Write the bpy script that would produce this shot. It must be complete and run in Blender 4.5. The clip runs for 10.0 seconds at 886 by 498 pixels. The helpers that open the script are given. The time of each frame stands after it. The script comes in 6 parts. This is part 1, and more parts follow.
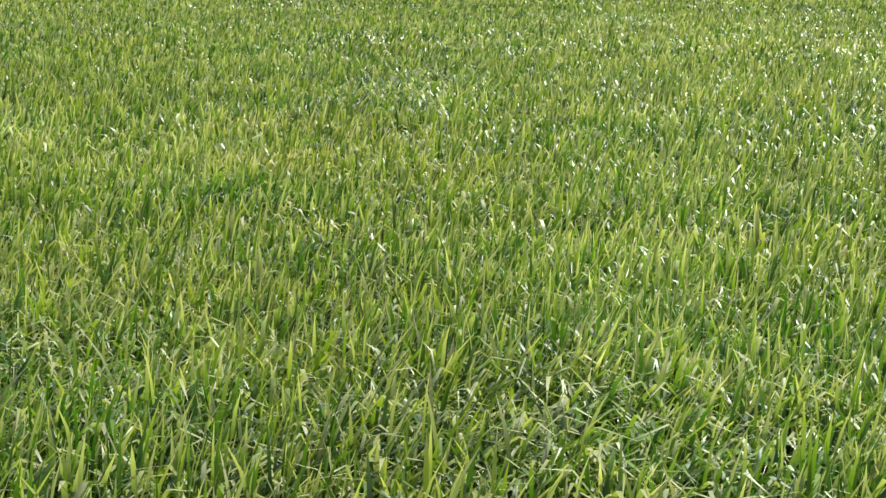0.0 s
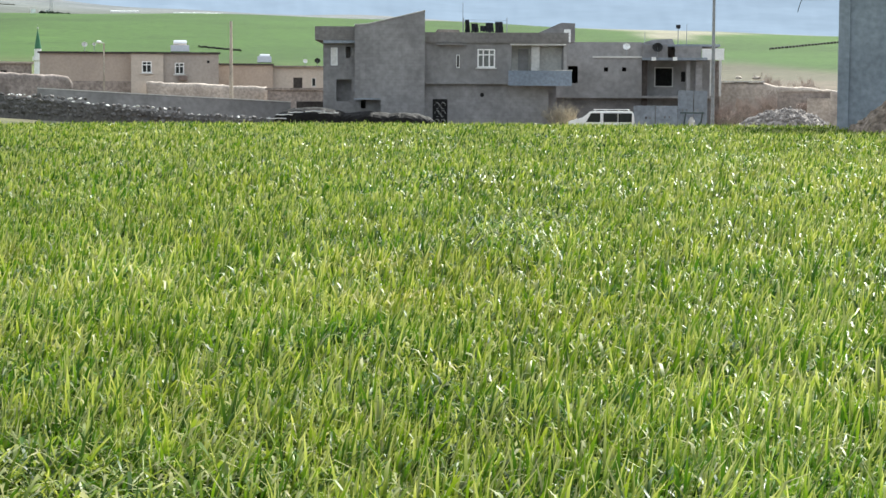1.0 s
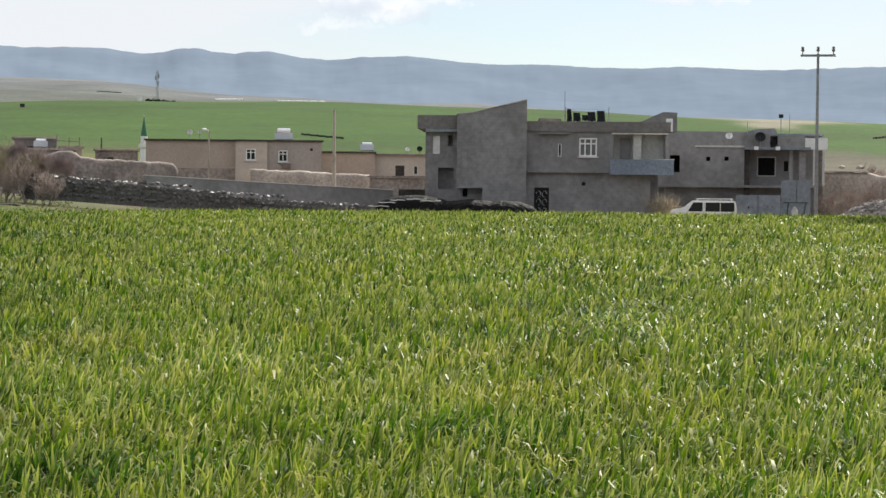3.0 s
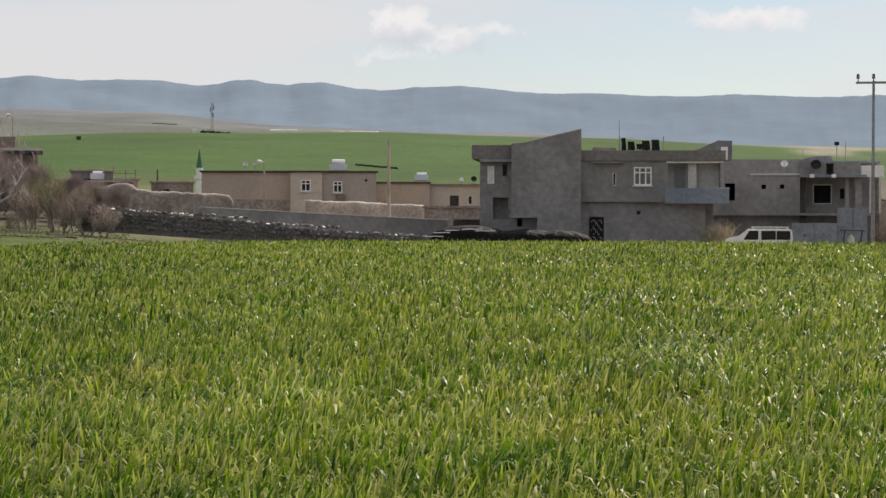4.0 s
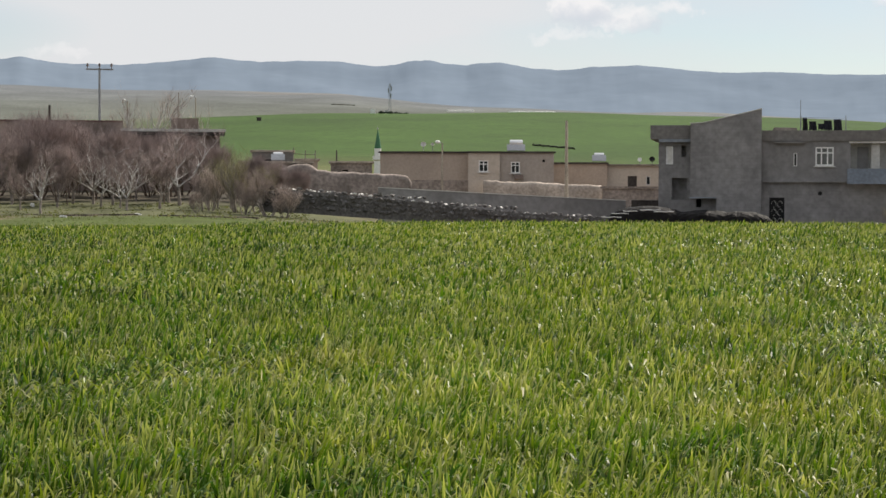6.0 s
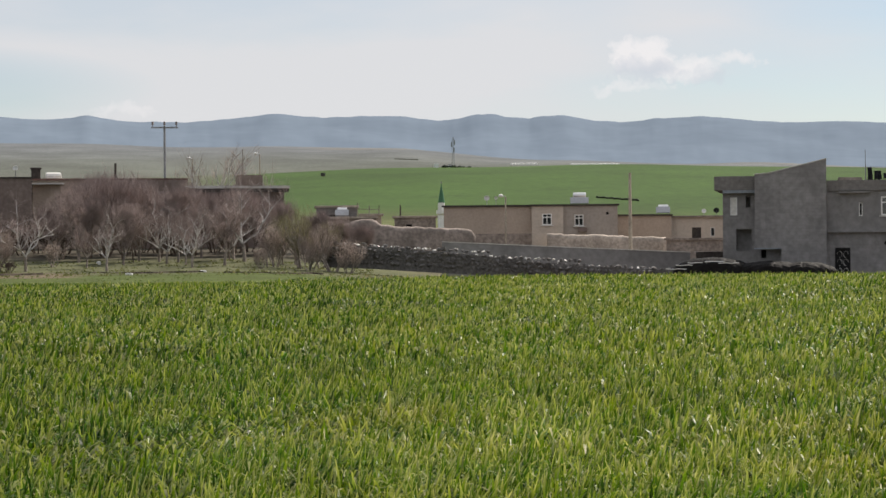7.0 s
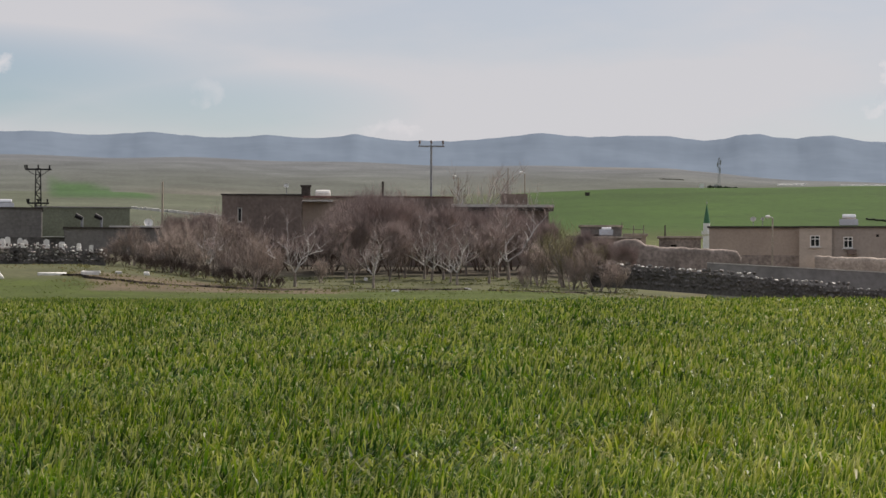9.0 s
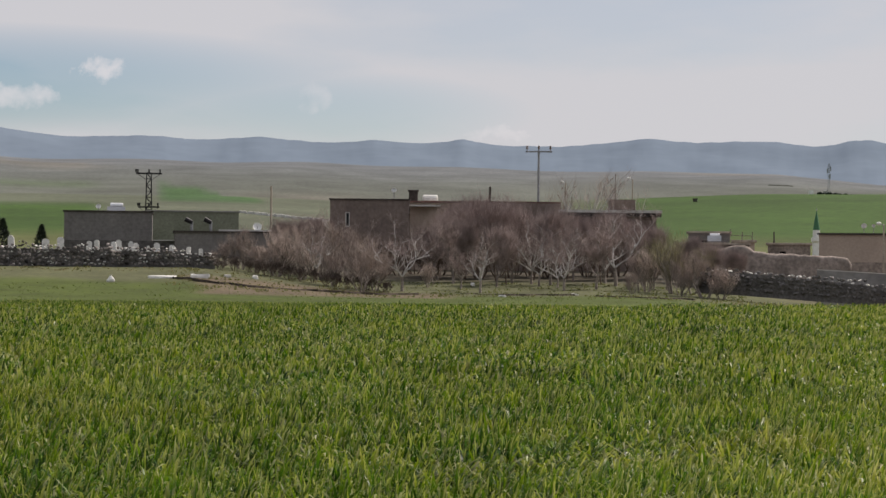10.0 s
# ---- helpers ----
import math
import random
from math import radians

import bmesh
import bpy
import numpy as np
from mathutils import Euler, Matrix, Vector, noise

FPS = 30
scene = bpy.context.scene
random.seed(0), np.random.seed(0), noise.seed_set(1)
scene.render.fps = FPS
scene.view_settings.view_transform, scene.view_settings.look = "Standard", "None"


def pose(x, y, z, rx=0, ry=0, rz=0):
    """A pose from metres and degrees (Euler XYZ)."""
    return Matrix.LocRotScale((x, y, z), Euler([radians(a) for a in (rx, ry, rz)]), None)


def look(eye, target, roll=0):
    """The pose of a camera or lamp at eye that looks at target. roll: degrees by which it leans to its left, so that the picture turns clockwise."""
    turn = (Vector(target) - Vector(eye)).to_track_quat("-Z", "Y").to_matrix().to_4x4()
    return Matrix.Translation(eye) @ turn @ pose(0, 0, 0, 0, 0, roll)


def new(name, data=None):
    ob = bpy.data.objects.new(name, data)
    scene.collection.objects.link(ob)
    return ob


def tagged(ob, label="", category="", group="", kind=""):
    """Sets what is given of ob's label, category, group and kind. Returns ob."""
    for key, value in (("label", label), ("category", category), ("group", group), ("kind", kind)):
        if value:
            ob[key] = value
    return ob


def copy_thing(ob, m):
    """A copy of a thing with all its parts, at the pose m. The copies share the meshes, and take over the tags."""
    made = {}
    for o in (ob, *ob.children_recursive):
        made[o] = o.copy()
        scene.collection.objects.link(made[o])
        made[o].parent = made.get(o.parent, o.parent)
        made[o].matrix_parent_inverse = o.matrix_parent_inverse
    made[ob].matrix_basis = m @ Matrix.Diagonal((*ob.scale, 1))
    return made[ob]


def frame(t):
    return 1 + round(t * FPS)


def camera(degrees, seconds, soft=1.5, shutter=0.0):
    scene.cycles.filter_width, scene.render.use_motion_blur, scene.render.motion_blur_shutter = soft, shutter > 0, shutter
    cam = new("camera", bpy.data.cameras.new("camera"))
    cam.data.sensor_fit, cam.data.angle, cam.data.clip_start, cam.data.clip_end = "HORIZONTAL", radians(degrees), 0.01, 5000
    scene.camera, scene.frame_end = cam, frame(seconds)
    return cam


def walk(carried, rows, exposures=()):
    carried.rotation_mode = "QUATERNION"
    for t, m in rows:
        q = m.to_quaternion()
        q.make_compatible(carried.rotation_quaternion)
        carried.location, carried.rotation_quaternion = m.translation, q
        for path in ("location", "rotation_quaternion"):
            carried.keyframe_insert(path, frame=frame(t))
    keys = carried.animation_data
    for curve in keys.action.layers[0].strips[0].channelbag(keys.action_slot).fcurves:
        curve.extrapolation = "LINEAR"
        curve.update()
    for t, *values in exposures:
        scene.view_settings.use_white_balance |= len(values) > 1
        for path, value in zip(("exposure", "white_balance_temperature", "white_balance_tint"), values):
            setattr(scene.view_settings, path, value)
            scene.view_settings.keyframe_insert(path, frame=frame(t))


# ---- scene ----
# ---- camera: a hand-held zoomed pan from the eye of a standing person ----
cam = camera(25.634, 10.0)
# seconds, x, y, z, heading to the left, tilt up, lean
PATH = (
    (0.0, 0.090, 0.050, 1.537, -14.918, -8.502, 0.184),
    (0.5, 0.055, 0.051, 1.541, -13.193, -7.307, 0.507),
    (0.7, 0.041, 0.048, 1.550, -12.454, -6.041, 0.440),
    (1.0, 0.025, 0.038, 1.568, -11.755, -4.503, 0.246),
    (1.2, 0.019, 0.031, 1.576, -11.303, -3.478, 0.158),
    (1.5, 0.014, 0.020, 1.584, -11.245, -3.005, 0.114),
    (1.8, 0.008, 0.007, 1.592, -11.073, -2.734, 0.162),
    (2.0, 0.002, 0.002, 1.594, -11.007, -2.620, 0.253),
    (2.2, -0.007, 0.001, 1.593, -10.716, -2.644, 0.381),
    (2.5, -0.022, 0.000, 1.592, -9.983, -2.888, 0.518),
    (2.7, -0.030, -0.004, 1.594, -9.330, -2.557, 0.500),
    (3.8, -0.086, -0.072, 1.632, -7.976, -1.141, 0.292),
    (4.0, -0.096, -0.083, 1.638, -7.191, -1.088, 0.113),
    (4.3, -0.128, -0.091, 1.641, -5.199, -1.172, -0.152),
    (4.5, -0.154, -0.096, 1.643, -3.876, -1.168, -0.208),
    (4.8, -0.189, -0.109, 1.650, -2.314, -0.894, -0.033),
    (5.0, -0.205, -0.117, 1.652, -1.493, -0.768, 0.052),
    (5.2, -0.212, -0.121, 1.644, -1.655, -1.222, 0.183),
    (6.3, -0.161, -0.182, 1.681, -2.038, -1.693, 0.105),
    (6.5, -0.151, -0.193, 1.688, -1.679, -1.461, -0.072),
    (6.8, -0.151, -0.199, 1.699, -0.718, -0.930, -0.408),
    (7.0, -0.152, -0.201, 1.704, -0.109, -0.105, -0.492),
    (7.3, -0.155, -0.208, 1.706, 1.734, 0.262, -0.334),
    (7.5, -0.158, -0.213, 1.707, 2.669, 0.455, -0.178),
    (8.0, -0.166, -0.224, 1.711, 4.057, 0.536, 0.011),
    (8.3, -0.173, -0.233, 1.702, 5.410, 0.793, 0.191),
    (8.5, -0.178, -0.239, 1.696, 6.215, 0.656, 0.283),
    (9.0, -0.187, -0.254, 1.695, 7.630, 0.484, 0.230),
    (9.3, -0.198, -0.263, 1.691, 8.089, 0.518, 0.240),
    (9.5, -0.207, -0.268, 1.688, 8.929, 0.642, 0.298),
    (10.0, -0.227, -0.275, 1.685, 10.761, 0.619, 0.559),
)
walk(cam, [(t, pose(x, y, z, 90 + p, 0, h) @ pose(0, 0, 0, 0, 0, r)) for t, x, y, z, h, p, r in PATH],
     exposures=[(0.0, 1.05, 5950, 7), (0.5, 1.12, 5950, 6), (1.0, 1.16, 6000, 6), (1.5, 0.99, 6100, 7), (2.0, 0.80, 6200, 8), (2.7, 0.67, 6300, 10), (4.0, 0.28, 6650, 13),
                (5.2, 0.28, 6650, 13), (6.4, 0.38, 6550, 11), (7.4, 0.18, 6600, 14), (8.0, 0.09, 6600, 15), (10.0, 0.02, 6600, 16)])

# ---- world, sun ----
SUN_SIDE, SUN_HIGH = 44.0, 46.0      # degrees to the right of +y, and above the horizon


def make_world():
    w = bpy.data.worlds.new("sky")
    scene.world = w
    w.use_nodes = True
    nt = w.node_tree
    nt.nodes.clear()
    N = lambda kind, **kw: setup(nt.nodes.new(kind), kw)

    def setup(n, kw):
        for k, v in kw.items():
            n.inputs[k].default_value = v
        return n
    L = nt.links.new
    out, bg = N("ShaderNodeOutputWorld"), N("ShaderNodeBackground")
    sky = nt.nodes.new("ShaderNodeTexSky")
    sky.sky_type, sky.sun_disc = "NISHITA", False
    sky.sun_elevation, sky.sun_rotation = radians(SUN_HIGH), radians(SUN_SIDE)
    sky.air_density, sky.dust_density, sky.ozone_density = 1.0, 0.4, 2.0
    geo = nt.nodes.new("ShaderNodeTexCoord")
    sep = nt.nodes.new("ShaderNodeSeparateXYZ")
    L(geo.outputs["Generated"], sep.inputs[0])

    def M(op, a, b=None, c=None):
        n = nt.nodes.new("ShaderNodeMath")
        n.operation = op
        for i, v in enumerate((a, b, c)):
            if v is None:
                continue
            if hasattr(v, "links"):
                L(v, n.inputs[i])
            else:
                n.inputs[i].default_value = v
        return n.outputs[0]
    # thin high cloud veil, in long flat sheets
    stretch = nt.nodes.new("ShaderNodeMapping")
    stretch.inputs["Scale"].default_value = (2.2, 2.2, 9.0)
    stretch.inputs["Rotation"].default_value = (0, radians(9), 0)
    L(geo.outputs["Generated"], stretch.inputs[0])
    veil = N("ShaderNodeTexNoise", Scale=1.7, Detail=6.0, Roughness=0.5)
    L(stretch.outputs[0], veil.inputs["Vector"])
    vr = N("ShaderNodeMapRange", **{"From Min": 0.40, "From Max": 0.56, "To Min": 0.58, "To Max": 0.93})
    L(veil.outputs["Fac"], vr.inputs[0])
    # heaped white clouds: soft lumps in the direction of (heading to the left, height, half width, half height)
    puff = N("ShaderNodeTexNoise", Scale=42.0, Detail=7.0, Roughness=0.6)
    L(geo.outputs["Generated"], puff.inputs["Vector"])
    az = M("MULTIPLY", M("ARCTAN2", M("MULTIPLY", sep.outputs[0], -1.0), sep.outputs[1]), 57.2958)
    el = M("MULTIPLY", M("ARCSINE", sep.outputs[2]), 57.2958)
    warp = N("ShaderNodeTexNoise", Scale=85.0, Detail=5.0, Roughness=0.6)
    L(geo.outputs["Generated"], warp.inputs["Vector"])
    ws = nt.nodes.new("ShaderNodeSeparateColor")
    L(warp.outputs["Color"], ws.inputs[0])
    clear = None
    for a0, e0, wa, we, k in CLEAR:
        da = M("DIVIDE", M("SUBTRACT", az, a0), wa)
        de = M("DIVIDE", M("SUBTRACT", el, e0), we)
        d2 = M("ADD", M("MULTIPLY", da, da), M("MULTIPLY", de, de))
        g = M("MULTIPLY", M("SUBTRACT", 1.0, M("MINIMUM", d2, 1.0)), k)
        clear = g if clear is None else M("MAXIMUM", clear, g)
    az = M("ADD", az, M("MULTIPLY", M("SUBTRACT", ws.outputs[0], 0.5), 2.6))
    el = M("ADD", el, M("MULTIPLY", M("SUBTRACT", ws.outputs[1], 0.5), 1.1))
    total = None
    for a0, e0, wa, we, k in CLOUDS:
        da = M("DIVIDE", M("SUBTRACT", az, a0), wa)
        de = M("DIVIDE", M("SUBTRACT", el, e0), we)
        d2 = M("ADD", M("MULTIPLY", da, da), M("MULTIPLY", de, de))
        g = M("MULTIPLY", M("SUBTRACT", 1.0, M("MINIMUM", d2, 1.0)), k)
        total = g if total is None else M("MAXIMUM", total, g)
    lump = M("ADD", total, M("MULTIPLY", M("SUBTRACT", puff.outputs["Fac"], 0.5), M("MULTIPLY", M("MINIMUM", total, 0.4), 2.5)))
    lr = N("ShaderNodeMapRange", **{"From Min": 0.18, "From Max": 0.85, "To Min": 0.0, "To Max": 0.85})
    L(lump, lr.inputs[0])
    m1, m2 = nt.nodes.new("ShaderNodeMixRGB"), nt.nodes.new("ShaderNodeMixRGB")
    m1.inputs[2].default_value = (*VEIL, 1)
    m2.inputs[2].default_value = (*HEAP, 1)
    L(M("MAXIMUM", M("SUBTRACT", vr.outputs[0], clear), 0.0), m1.inputs[0])
    L(sky.outputs[0], m1.inputs[1])
    L(lr.outputs[0], m2.inputs[0])
    L(m1.outputs[0], m2.inputs[1])
    # the heap's grey underside
    under = None
    for a0, e0, wa, we, k in SHADED:
        da = M("DIVIDE", M("SUBTRACT", az, a0), wa)
        de = M("DIVIDE", M("SUBTRACT", el, e0), we)
        g = M("MULTIPLY", M("SUBTRACT", 1.0, M("MINIMUM", M("ADD", M("MULTIPLY", da, da), M("MULTIPLY", de, de)), 1.0)), k)
        under = g if under is None else M("MAXIMUM", under, g)
    m3 = nt.nodes.new("ShaderNodeMixRGB")
    m3.inputs[2].default_value = (6.3, 6.8, 7.4, 1)
    L(under, m3.inputs[0])
    L(m2.outputs[0], m3.inputs[1])
    L(m3.outputs[0], bg.inputs[0])
    bg.inputs[1].default_value = 0.08
    L(bg.outputs[0], out.inputs[0])


CLOUDS = ((-6.0, 5.5, 1.3, 0.6, 1.0), (-7.5, 5.1, 1.4, 0.5, 0.8), (-8.7, 5.35, 1.0, 0.3, 0.7), (-5.5, 4.6, 1.6, 0.26, 0.55), (-16.0, 5.6, 2.2, 0.45, 0.9),
          (9.3, 4.0, 1.3, 0.30, 0.5), (14.6, 5.0, 0.7, 0.6, 0.33), (20.6, 5.75, 0.8, 0.4, 0.7), (23.2, 4.9, 1.2, 0.5, 0.6))
SHADED = ((-6.1, 5.1, 1.1, 0.5, 0.8), (-7.9, 4.85, 0.9, 0.3, 0.5), (-15.8, 5.4, 1.6, 0.25, 0.35))
CLEAR = ((23, 5.4, 11, 1.6, 0.85), (15, 4.6, 7, 1.3, 0.7), (-16, 6.6, 8, 1.6, 0.6), (-15, 4.6, 12, 2.3, 0.5), (2, 15, 9, 5, 0.5))
VEIL, HEAP = (7.45, 7.6, 7.75), (9.0, 8.95, 8.95)
make_world()
sun = new("sun", bpy.data.lights.new("sun", "SUN"))
sun.data.energy, sun.data.angle, sun.data.color = 5.0, radians(1.5), (1.0, 0.93, 0.82)
a, e = radians(SUN_SIDE), radians(SUN_HIGH)
sun.matrix_basis = look((0, 0, 60), (-60 * math.sin(a) * math.cos(e), -60 * math.cos(a) * math.cos(e), 60 - 60 * math.sin(e)))


# ---- materials ----
def shade(name, color, rough=0.85, spread=0.18, grain=6.0, blotch=0.5, bump=0.25, metal=0.0, spec=0.3, second=None, brick=None, per_piece=0.0):
    """A worn surface: base colour varied by blotches (blotch per metre) and grain (grain per metre), with relief."""
    m = bpy.data.materials.new(name)
    m.use_nodes = True
    nt = m.node_tree
    L, b = nt.links.new, nt.nodes["Principled BSDF"]
    co = nt.nodes.new("ShaderNodeTexCoord")
    n1, n2 = nt.nodes.new("ShaderNodeTexNoise"), nt.nodes.new("ShaderNodeTexNoise")
    n1.inputs["Scale"].default_value, n1.inputs["Detail"].default_value = blotch, 5
    n2.inputs["Scale"].default_value, n2.inputs["Detail"].default_value = grain, 4
    ge = nt.nodes.new("ShaderNodeNewGeometry")
    for n in (n1, n2):
        L(ge.outputs["Position"], n.inputs["Vector"])
    c2 = second or tuple(c * (1 - 1.8 * spread) for c in color)
    mix = nt.nodes.new("ShaderNodeMixRGB")
    mix.inputs[1].default_value, mix.inputs[2].default_value = (*c2, 1), (*color, 1)
    ra = nt.nodes.new("ShaderNodeMapRange")
    ra.inputs["From Min"].default_value, ra.inputs["From Max"].default_value = 0.38, 0.6
    L(n1.outputs["Fac"], ra.inputs[0])
    L(ra.outputs[0], mix.inputs[0])
    hs = nt.nodes.new("ShaderNodeHueSaturation")
    va = nt.nodes.new("ShaderNodeMapRange")
    va.inputs["To Min"].default_value, va.inputs["To Max"].default_value = 1 - 1.6 * spread, 1 + 1.6 * spread
    va.inputs["From Min"].default_value, va.inputs["From Max"].default_value = 0.3, 0.7
    L(n2.outputs["Fac"], va.inputs[0])
    col, val = mix.outputs[0], va.outputs[0]
    if brick:
        br = nt.nodes.new("ShaderNodeTexBrick")
        br.inputs["Scale"].default_value = 1.0
        br.inputs["Brick Width"].default_value, br.inputs["Row Height"].default_value = brick
        br.inputs["Mortar Size"].default_value, br.inputs["Mortar Smooth"].default_value = 0.012, 0.4
        br.inputs["Color1"].default_value, br.inputs["Color2"].default_value, br.inputs["Mortar"].default_value = (1, 1, 1, 1), (0.8, 0.8, 0.8, 1), (0.6, 0.6, 0.6, 1)
        mp = nt.nodes.new("ShaderNodeMapping")
        mp.inputs["Rotation"].default_value = (radians(90), 0, 0)
        L(co.outputs["Object"], mp.inputs[0])
        L(mp.outputs[0], br.inputs["Vector"])
        mu = nt.nodes.new("ShaderNodeMixRGB")
        mu.blend_type = "MULTIPLY"
        mu.inputs[0].default_value = 0.32
        L(col, mu.inputs[1])
        L(br.outputs[0], mu.inputs[2])
        col = mu.outputs[0]
    if per_piece:
        oi = nt.nodes.new("ShaderNodeObjectInfo")
        pr = nt.nodes.new("ShaderNodeMapRange")
        pr.inputs["To Min"].default_value, pr.inputs["To Max"].default_value = 1 - per_piece, 1 + per_piece
        L(oi.outputs["Random"], pr.inputs[0])
        mm = nt.nodes.new("ShaderNodeMath")
        mm.operation = "MULTIPLY"
        L(pr.outputs[0], mm.inputs[0])
        L(val, mm.inputs[1])
        val = mm.outputs[0]
    L(col, hs.inputs["Color"])
    L(val, hs.inputs["Value"])
    L(hs.outputs[0], b.inputs["Base Color"])
    b.inputs["Roughness"].default_value, b.inputs["Metallic"].default_value = rough, metal
    b.inputs["Specular IOR Level"].default_value = spec
    if bump:
        bu = nt.nodes.new("ShaderNodeBump")
        bu.inputs["Strength"].default_value, bu.inputs["Distance"].default_value = bump, 0.05
        L(n2.outputs["Fac"], bu.inputs["Height"])
        L(bu.outputs[0], b.inputs["Normal"])
    return m


M_BLOCK = shade("grey_concrete_block", (0.268, 0.261, 0.260), 0.92, 0.10, 3.0, 0.3, second=(0.188, 0.182, 0.183), brick=(0.4, 0.2))
M_RENDER = shade("grey_cement_render", (0.272, 0.265, 0.263), 0.9, 0.09, 3.0, 0.3, second=(0.20, 0.195, 0.194))
M_CONC = shade("raw_concrete", (0.245, 0.272, 0.305), 0.88, 0.1, 4.0, 0.5)
M_PALE = shade("pale_concrete_edge", (0.58, 0.57, 0.54), 0.85, 0.08)
M_WHITE = shade("white_paint", (0.78, 0.78, 0.76), 0.5, 0.05, bump=0.05)
M_BLUE = shade("blue_grey_paint", (0.205, 0.245, 0.30), 0.75, 0.1)
M_REDBR = shade("red_brown_brick_infill", (0.155, 0.088, 0.077), 0.9, 0.15, brick=(0.3, 0.2))
M_TAN = shade("pink_tan_plaster", (0.43, 0.352, 0.29), 0.92, 0.05, 5.0, 0.4)
M_TAN2 = shade("light_tan_plaster", (0.50, 0.435, 0.37), 0.92, 0.05, 5.0, 0.4)
# greyer copy of the tan plaster, with shade put into its colour
M_TANSHADE = shade("shaded_tan_plaster", (0.36, 0.32, 0.285), 0.92, 0.06, 4.0, 0.4)
M_MUD = shade("mud_brick_and_straw", (0.30, 0.255, 0.225), 0.97, 0.2, 4.0, 0.6, bump=0.6)
M_MUDTOP = shade("dry_clay_coping", (0.47, 0.405, 0.345), 0.97, 0.15, 5.0, 0.8, bump=0.5)
M_BROWNBR = shade("brown_plastered_brick", (0.205, 0.162, 0.142), 0.93, 0.1, 4.0, 0.5)
M_DARKROOF = shade("dark_roof_edge", (0.07, 0.06, 0.055), 0.9, 0.2)
# near black: room shade put into the colour; also the seam and cable
M_DARK = shade("near_black_shade_and_cable", (0.03, 0.03, 0.03), 0.9, 0.2, bump=0)
M_GLASSY = shade("window_glass", (0.02, 0.022, 0.025), 0.15, 0.05, bump=0, spec=0.35)
# paler opaque glass tone for the grey house's main window
M_PALEGLASS = shade("pale_grey_green_glass", (0.15, 0.155, 0.15), 0.25, 0.12, 3.0, 1.0, bump=0, spec=0.4)
M_IRON = shade("black_wrought_iron", (0.02, 0.02, 0.022), 0.5, 0.2, metal=0.4)
M_STEEL = shade("galvanised_steel", (0.29, 0.30, 0.31), 0.5, 0.12, metal=0.6)
M_WOODP = shade("weathered_pole_wood", (0.42, 0.37, 0.30), 0.85, 0.15, 12.0)
M_STONE = shade("dark_basalt_stone", (0.15, 0.142, 0.137), 0.9, 0.2, 7.0, 1.5, bump=0.6, second=(0.11, 0.104, 0.10), per_piece=0.25)
M_STONE2 = shade("grey_field_stone", (0.25, 0.225, 0.21), 0.9, 0.3, 7.0, 1.5, bump=0.6, second=(0.08, 0.072, 0.066), per_piece=0.8)
M_GRAVEL = shade("pale_gravel", (0.32, 0.29, 0.265), 0.95, 0.4, 3.5, 1.5, bump=1.0, second=(0.2, 0.18, 0.165))
M_MARBLE = shade("white_marble", (0.74, 0.73, 0.70), 0.6, 0.08)
M_VAN = shade("white_van_paint", (0.82, 0.82, 0.80), 0.3, 0.03, bump=0, spec=0.5)
M_RUBBER = shade("black_rubber", (0.02, 0.02, 0.02), 0.85, 0.15)
M_TARP = shade("black_plastic_sheet", (0.014, 0.0135, 0.0135), 0.7, 0.25, 5.0, 1.0, bump=0.5, spec=0.12)
M_CLOTH = shade("dark_cloth", (0.02, 0.02, 0.025), 0.95, 0.2)
M_BARK = shade("pale_grey_bark", (0.60, 0.58, 0.56), 0.9, 0.25, 10.0, 1.0, bump=0.5)
M_BARK2 = shade("brown_bark", (0.16, 0.12, 0.095), 0.9, 0.25, 10.0, 1.0, bump=0.5)
M_BARK3 = shade("grey_brown_bark", (0.30, 0.26, 0.23), 0.9, 0.25, 10.0, 1.0, bump=0.5)
M_TWIG = shade("reddish_brown_twigs", (0.33, 0.262, 0.243), 0.9, 0.2, 2.0, 0.4, bump=0, second=(0.25, 0.20, 0.188))
M_TWIG2 = shade("tan_twigs", (0.36, 0.295, 0.255), 0.9, 0.2, 2.0, 0.4, bump=0, second=(0.27, 0.215, 0.19))
# dark soil, with the bank's shadow edge put into its colour
M_SOIL = shade("dark_soil_and_shadow_edge", (0.06, 0.048, 0.036), 0.95, 0.3, 5.0, 1.0, bump=0.6)
M_TWIG3 = shade("dark_undergrowth_twigs", (0.11, 0.085, 0.075), 0.9, 0.2, 2.0, 0.4, bump=0)
M_DARKMUD = shade("dark_grey_mud_wall", (0.125, 0.118, 0.115), 0.95, 0.2, 4.0, 0.5, bump=0.5)
M_TWIG4 = shade("olive_budding_twigs", (0.30, 0.275, 0.15), 0.9, 0.2, 2.0, 0.4, bump=0, second=(0.23, 0.20, 0.12))
M_STRAW = shade("dry_pale_reed", (0.50, 0.44, 0.33), 0.9, 0.2, 3.0, 0.5, bump=0)
M_BLOCK2 = shade("weathered_dark_block", (0.20, 0.19, 0.182), 0.93, 0.1, 4.0, 0.25, brick=(0.4, 0.2))
M_HEDGE2 = shade("olive_hill_hedge", (0.055, 0.065, 0.04), 0.95, 0.25, 3.0, 0.6)
M_HEDGE = shade("dry_hill_scrub", (0.10, 0.10, 0.075), 0.95, 0.25, 3.0, 0.6)
M_TEAL = shade("dark_painted_steel", (0.06, 0.085, 0.085), 0.5, 0.1)
M_CONIFER = shade("dark_conifer_leaves", (0.03, 0.045, 0.03), 0.8, 0.3, 6.0, 1.0)
